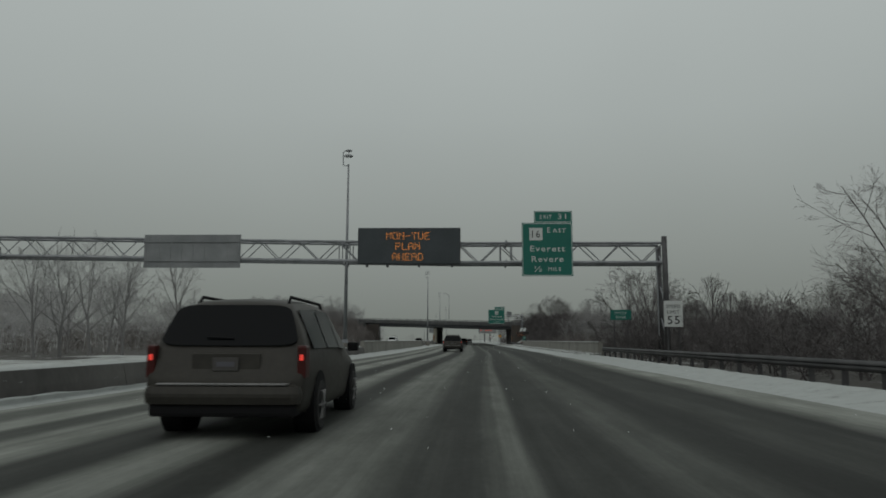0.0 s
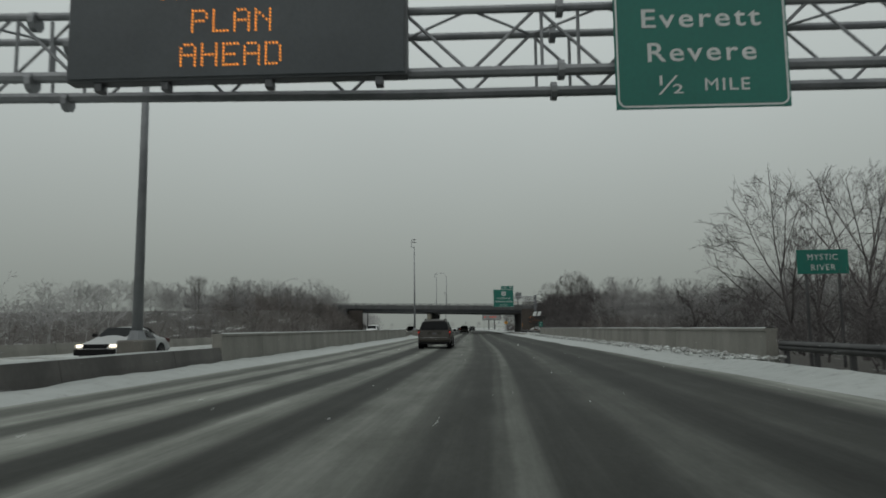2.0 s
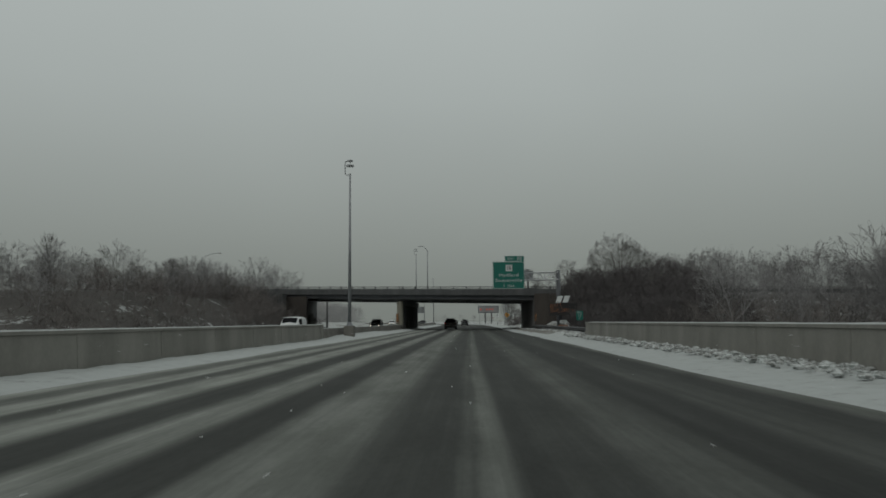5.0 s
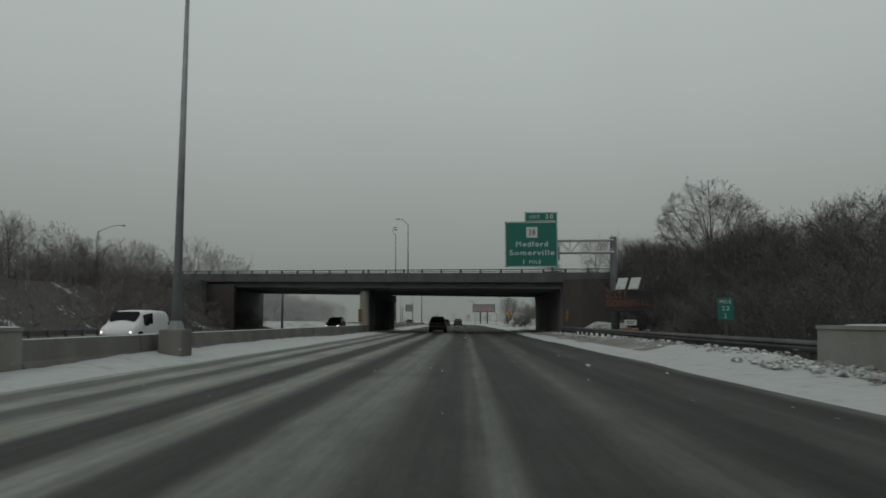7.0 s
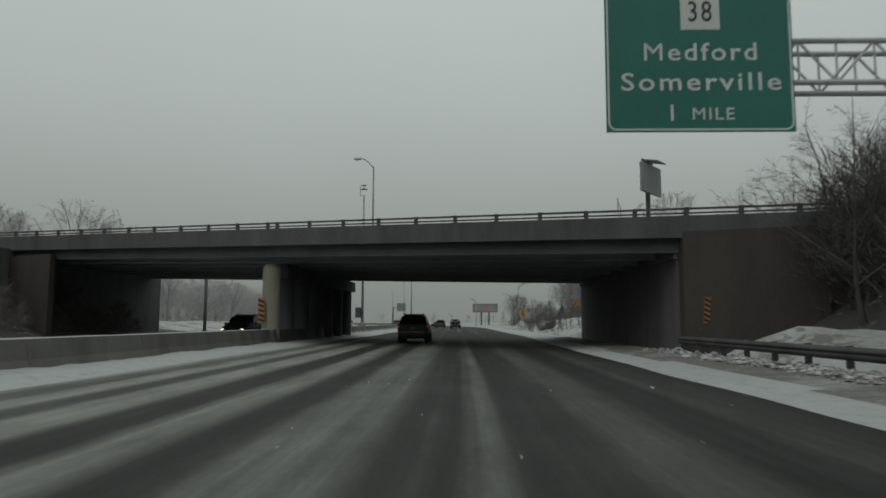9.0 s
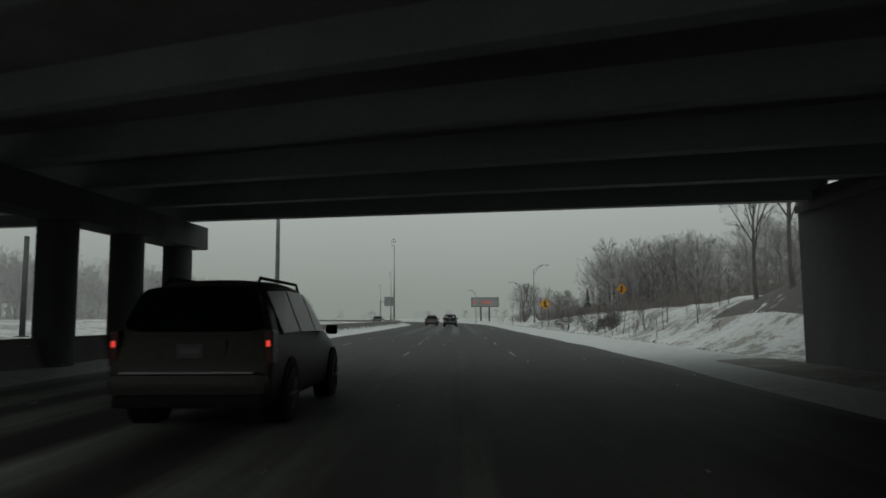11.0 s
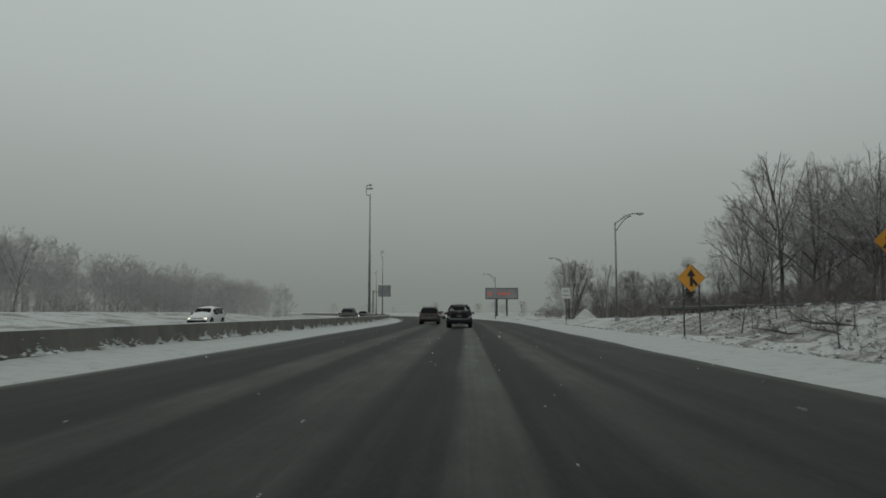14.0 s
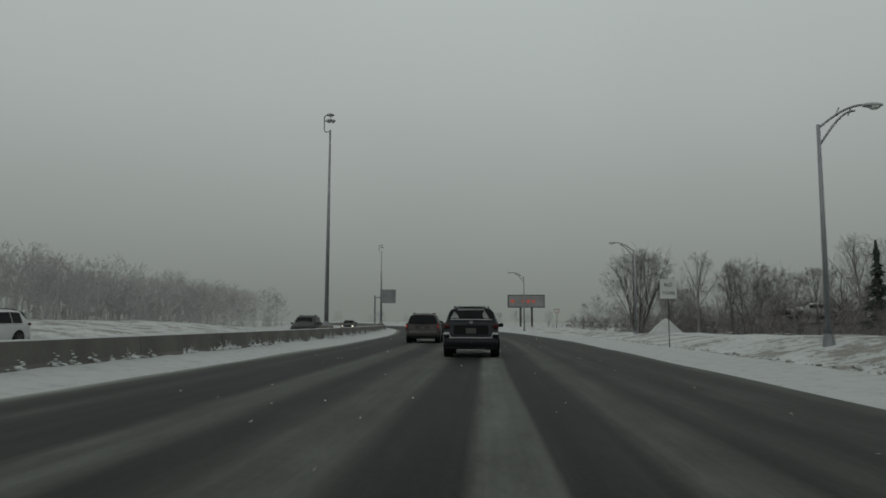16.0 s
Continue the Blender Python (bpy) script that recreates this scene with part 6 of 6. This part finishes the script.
def side_glass(bm, st, ya, yb, s):
    """A window between the belt and the roof edge, over a stretch of the side."""
    def at(y):
        k = max(i for i, q in enumerate(st) if q[0] <= y)
        k = min(k, len(st) - 2)
        f = (y - st[k][0]) / (st[k + 1][0] - st[k][0])
        return [a + (b - a) * f for a, b in zip(st[k], st[k + 1])]
    pts = []
    for y in (ya, yb):
        _, zb, wb, zm, wm, zt, wt = at(y)
        hi_x, hi_z = wt * 1.04, zt - 0.11 * min(1.0, (zt - zm) / 0.4)
        lo = Vector((s * wm * 0.995, y, zm))
        hi = Vector((s * hi_x, y, hi_z))
        pts.append((lo.lerp(hi, 0.06), lo.lerp(hi, 0.92)))
    (a, b), (c, d) = pts
    q = [a, c, d, b] if s > 0 else [c, a, b, d]
    return panel(bm, q, 0.008)


def vehicle(name, label, category, m, st, body_mat, rear_win, front_win, sides, axles, r, lit="rear", rails=True, tail=None, snow=False, group="vehicles"):
    """A car: its rear at y = 0, its front ahead."""
    top = thing(name, label, category, m, group)
    length, wide = st[-1][0], max(q[4] for q in st)
    bm = shell(B(), st)
    body = part("body", bm, body_mat, top, smooth=True)
    mod = body.modifiers.new("round", "SUBSURF")
    mod.levels = mod.render_levels = 1
    # rear window and windscreen lie on the slopes between two sections
    for nm, (k0, k1, f0, f1) in (("rear_window", rear_win), ("windscreen", front_win)):
        a, b = st[k0], st[k1]

        def on(f, side):
            y, zt, wt = (a[i] + (b[i] - a[i]) * f for i in (0, 5, 6))
            return Vector((side * wt * (0.93 if k0 > k1 else 0.97), y, zt - 0.014))
        q = [on(f0, -1), on(f0, 1), on(f1, 1), on(f1, -1)]
        if nm == "windscreen":
            q = [q[1], q[0], q[3], q[2]]
        part(nm, rounded(B(), q, 0.03), GLASS_DARK, top)
    for ya, yb in sides:
        for s in (-1, 1):
            part("side_window", side_glass(B(), st, ya, yb, s), GLASS_DARK, top)
    for y in axles:
        for s in (-1, 1):
            wheel(top, s * (wide - 0.085), y, r, 0.22)
            part("wheel_arch", rod(B(), (s * (wide - 0.28), y, r + 0.02), (s * (wide + 0.004), y, r + 0.02), r + 0.07, None, 20), TRIM_BLACK, top)
    for s in (-1, 1):
        mi = box(B(), s * (wide + 0.11) - 0.09, sides[-1][1] - 0.12, 1.02, s * (wide + 0.11) + 0.09, sides[-1][1] + 0.02, 1.16, 0.03)
        mir = part("mirror", mi, TRIM_BLACK, top)
        if rails:
            bm = B()
            k = [q for q in st if q[5] > st[6][5] - 0.14]
            y0, y1, zr, xr = k[0][0] + 0.3, k[-1][0] - 0.35, st[6][5] - 0.075, st[6][6] * 0.84
            rod(bm, (s * xr, y0 + 0.12, zr + 0.05), (s * xr, y1, zr + 0.05), 0.022, None, 8)
            rod(bm, (s * xr, y0, zr - 0.04), (s * xr, y0 + 0.14, zr + 0.05), 0.022, None, 8)
            rod(bm, (s * xr, y1, zr + 0.05), (s * xr, y1 + 0.14, zr - 0.05), 0.022, None, 8)
            part("roof_rail", bm, TRIM_BLACK, top)
        zt, hh, ww = tail or (0.9, 0.34, 0.16)
        part("tail_light", box(B(), s * (wide - 0.01 - ww / 2) - ww / 2, 0.06, zt - hh / 2, s * (wide - 0.01 - ww / 2) + ww / 2, 0.3, zt + hh / 2, 0.025), TAIL_RED, top)
        if lit == "rear":
            part("lit_bulb", box(B(), s * (wide - 0.01 - ww / 2) - 0.024, 0.048, zt + hh * 0.04, s * (wide - 0.01 - ww / 2) + 0.024, 0.07, zt + hh * 0.22, 0.01), TAIL_LIT, top)
        part("headlight", box(B(), s * (wide - 0.27) - 0.1, length - 0.32, 0.64, s * (wide - 0.27) + 0.1, length - 0.06, 0.75, 0.03), HEAD_LIT if lit == "front" else PLATE, top)
    bump = part("rear_bumper", box(B(), -wide * 0.96, -0.09, 0.40, wide * 0.96, 0.42, 0.66, 0.11), body_mat, top)
    part("bumper_skirt", box(B(), -wide * 0.9, -0.03, 0.27, wide * 0.9, 0.4, 0.42, 0.05), TRIM_BLACK, top)
    part("bumper_strip", box(B(), -wide * 0.8, -0.07, 0.65, wide * 0.8, 0.1, 0.675, 0.008), SNOW if snow else RIM, bump)
    plate = part("number_plate", box(B(), -0.16, 0.045, 0.82, 0.16, 0.065, 0.98, 0.004), PLATE, top)
    part("plate_bar", box(B(), -0.11, 0.038, 0.87, 0.11, 0.044, 0.93), BAR_GREY, plate)
    part("plate_recess", box(B(), -0.42, 0.07, 0.79, 0.42, 0.10, 1.03, 0.01), body_mat, top)
    a, b = st[rear_win[0]], st[rear_win[1]]
    f = rear_win[2] + 0.12
    y, z = a[0] + (b[0] - a[0]) * f - 0.04, a[5] + (b[5] - a[5]) * f + 0.03
    part("wiper", rod(B(), (-0.28, y, z), (0.05, y, z - 0.01), 0.012, None, 5), TRIM_BLACK, top)
    part("grille", box(B(), -wide * 0.5, length - 0.26, 0.58, wide * 0.5, length - 0.04, 0.76, 0.03), TRIM_BLACK, top)
    part("front_bumper", box(B(), -wide * 0.85, length - 0.18, 0.34, wide * 0.85, length + 0.04, 0.58, 0.05), TRIM_BLACK, top)
    if snow:
        za = a[5] + (b[5] - a[5]) * rear_win[2]
        ya = a[0] + (b[0] - a[0]) * rear_win[2]
        part("snow_patch", box(B(), -wide * 0.76, ya - 0.06, za - 0.03, wide * 0.76, ya + 0.02, za + 0.005, 0.012), SNOW, top, "snow lying below the rear window")

        def on_glass(f, x, lift=0.03):
            """A point on the rear window, proud of the glass."""
            y, z = a[0] + (b[0] - a[0]) * f, a[5] + (b[5] - a[5]) * f
            return Vector((x * wide, y - lift * 0.9, z + lift * 0.2))
        for pts, note in ((((0.3, 0.46), (0.3, 0.66), (0.84, 0.48), (0.6, 0.4)), "snow clinging to the rear window"), (((0.3, -0.74), (0.3, -0.42), (0.55, -0.5), (0.78, -0.62)), ""), (((0.86, -0.5), (0.86, 0.5), (0.96, 0.46), (0.96, -0.46)), "")):
            bm = B()
            bm.faces.new([bm.verts.new(on_glass(f, x)) for f, x in pts])
            bmesh.ops.solidify(bm, geom=bm.faces[:], thickness=0.015)
            part("snow_patch", bm, SNOW, top, note)
        bm = B()
        line = [(-0.96, 0.83), (-0.79, 0.83), (-0.71, 0.67), (0.71, 0.67), (0.79, 0.83), (0.96, 0.83)]
        for (x0, z0), (x1, z1) in zip(line, line[1:]):
            rod(bm, (x0 * wide, -0.07, z0), (x1 * wide, -0.07, z1), 0.017, None, 6)
        part("snow_line", bm, SNOW, top, "snow caught along the bumper edge")
        for q in (-1, 1):
            part("snow_patch", box(B(), q * (wide - 0.12) - 0.1, -0.1, 0.77, q * (wide - 0.12) + 0.1, 0.06, 0.84, 0.02), SNOW, top)
        part("snow_patch", box(B(), -wide * 0.5, -0.02, 0.26, wide * 0.5, 0.12, 0.29, 0.012), SNOW, top)
        part("snow_patch", box(B(), -st[6][6] * 0.7, 0.62, st[5][5] - 0.01, st[6][6] * 0.7, 0.95, st[5][5] + 0.03, 0.015), SNOW, top)
        part("tailgate_recess", box(B(), -wide * 0.62, 0.02, 0.7, wide * 0.62, 0.13, 1.1, 0.04), TRIM_BLACK, top)
        part("plate_backing", box(B(), -0.17, -0.005, 0.81, 0.17, 0.015, 0.99, 0.004), PLATE, top)
        part("badge", rod(B(), (0, -0.0, 1.19), (0, 0.14, 1.19), 0.06, None, 14), RIM, top)
    return top


BROWN = paint("taupe_paint", (0.03, 0.0285, 0.025), (0.056, 0.053, 0.047))
GREY_BROWN = paint("grey_taupe_paint", (0.038, 0.035, 0.032), (0.066, 0.061, 0.056))
NAVY = paint("dark_blue_paint", (0.009, 0.011, 0.014), (0.022, 0.026, 0.031))
SILVER = paint("silver_paint", (0.26, 0.27, 0.27), (0.4, 0.41, 0.41))
WHITE = paint("white_paint", (0.42, 0.43, 0.43), (0.6, 0.61, 0.61))
BLACK = paint("black_paint", (0.014, 0.014, 0.015), (0.03, 0.03, 0.031))
VAN = dict(st=VAN_ST, rear_win=(2, 4, 0.08, 0.97), front_win=(9, 8, 0.06, 0.95), sides=((0.62, 1.5), (1.58, 2.55), (2.62, 3.3)), axles=(1.0, 4.05), r=0.35, tail=(0.93, 0.40, 0.11))
SUV = dict(st=SUV_ST, rear_win=(2, 4, 0.26, 0.96), front_win=(9, 8, 0.06, 0.95), sides=((0.72, 1.4), (1.48, 2.3), (2.38, 3.0)), axles=(0.95, 3.75), r=0.36, tail=(1.06, 0.13, 0.2))
CARGO = dict(st=CARGO_ST, rear_win=(2, 4, 0.08, 0.9), front_win=(9, 8, 0.06, 0.95), sides=((2.2, 3.2),), axles=(0.9, 3.6), r=0.33, rails=False, tail=(1.0, 0.4, 0.12))
SEDAN = dict(st=SEDAN_ST, rear_win=(3, 4, 0.08, 0.95), front_win=(7, 6, 0.06, 0.95), sides=((1.5, 2.1), (2.18, 2.85)), axles=(0.95, 3.7), r=0.33, rails=False, tail=(0.84, 0.18, 0.3))

vehicle("minivan", "dirty taupe minivan with lit tail lights before the gantry", "car", pose(-4.35, -10.5, 0, 0, 0, 1.0), body_mat=BROWN, **VAN)
vehicle("minivan", "dirty taupe minivan with roof rails and lit tail lights", "car", pose(-3.0, 55.5, 0, 0, 0, -0.6), body_mat=BROWN, **VAN)
vehicle("minivan", "dirty taupe minivan driving below the overpass edge", "car", pose(-2.5, 171.0, 0) @ Matrix.Diagonal((0.93, 0.95, 0.98, 1)), body_mat=BROWN, **VAN)
vehicle("minivan", "salt-stained grey-brown minivan with roof rails ahead in traffic", "car", pose(-4.1, 283.0, 0, 0, 0, 0.8), body_mat=GREY_BROWN, **VAN)
vehicle("crossover", "dark blue crossover with snow on its tailgate and bumper", "car", pose(-0.8, 266.0, 0) @ Matrix.Diagonal((1.06, 1.0, 1.04, 1)), body_mat=NAVY, snow=True, lit="none", **SUV)
vehicle("sedan", "dark sedan in the distance on the bend", "car", pose(-6.2, 325.0, 0, 0, 0, 5), body_mat=BLACK, lit="rear", **SEDAN)
vehicle("sedan", "grey sedan in the distance on the bend", "car", pose(-5.4, 345.0, 0, 0, 0, 7), body_mat=SILVER, lit="none", **SEDAN)
# oncoming traffic
vehicle("sedan", "silver sedan with its headlights on, on the oncoming carriageway", "car", pose(-15.0, 44.0, 0, 0, 0, 180), body_mat=SILVER, lit="front", group="oncoming vehicles", **SEDAN)
vehicle("cargo_van", "white van with its headlights on, on the oncoming carriageway", "van", pose(-17.2, 133.0, 0, 0, 0, 180), body_mat=WHITE, lit="front", group="oncoming vehicles", **CARGO)
vehicle("crossover", "black crossover with its headlights on below the overpass", "car", pose(-15.0, 181.0, 0, 0, 0, 180), body_mat=BLACK, lit="front", group="oncoming vehicles", **SUV)
vehicle("crossover", "white crossover with its headlights on, on the oncoming carriageway", "car", pose(-22.4, 273.0, 0, 0, 0, 182), body_mat=WHITE, lit="front", group="oncoming vehicles", **SUV)
vehicle("crossover", "dark grey crossover on the oncoming carriageway", "car", pose(-15.0, 300.0, 0, 0, 0, 184), body_mat=BLACK, lit="none", group="oncoming vehicles", **SUV)
vehicle("sedan", "dark car with headlights on far along the oncoming carriageway", "car", pose(-18.5, 335.0, 0, 0, 0, 186), body_mat=BLACK, lit="front", group="oncoming vehicles", **SEDAN)
vehicle("sedan", "snowy grey parked car beyond the verge", "car", pose(30.5, 306.0, ground_z(30.5, 306.0) + 0.1, 0, 0, 95), body_mat=SILVER, lit="none", group="parked cars", snow=True, **SEDAN)

# ---- falling snow ----
flakes_v, flakes_f = [], []
fr = random.Random(21)
for _ in range(1400):
    x, y, z, r = fr.uniform(-9, 8.5), fr.uniform(-14, 275), fr.uniform(0.15, 1.1), fr.uniform(0.004, 0.009)
    i = len(flakes_v)
    flakes_v.extend(((x + r, y, z), (x - r, y, z), (x, y + r, z), (x, y - r, z), (x, y, z + r), (x, y, z - r)))
    flakes_f.extend([(i + a, i + b, i + c) for a in (0, 1) for b in (2, 3) for c in (4, 5)])
tagged(new("falling_snow", mesh_of("falling_snow", flakes_v, flakes_f, plain("snowflake", (0.7, 0.72, 0.72), 0.8))), "sparse small snowflakes in the air above the road", "snow", "", "stuff")
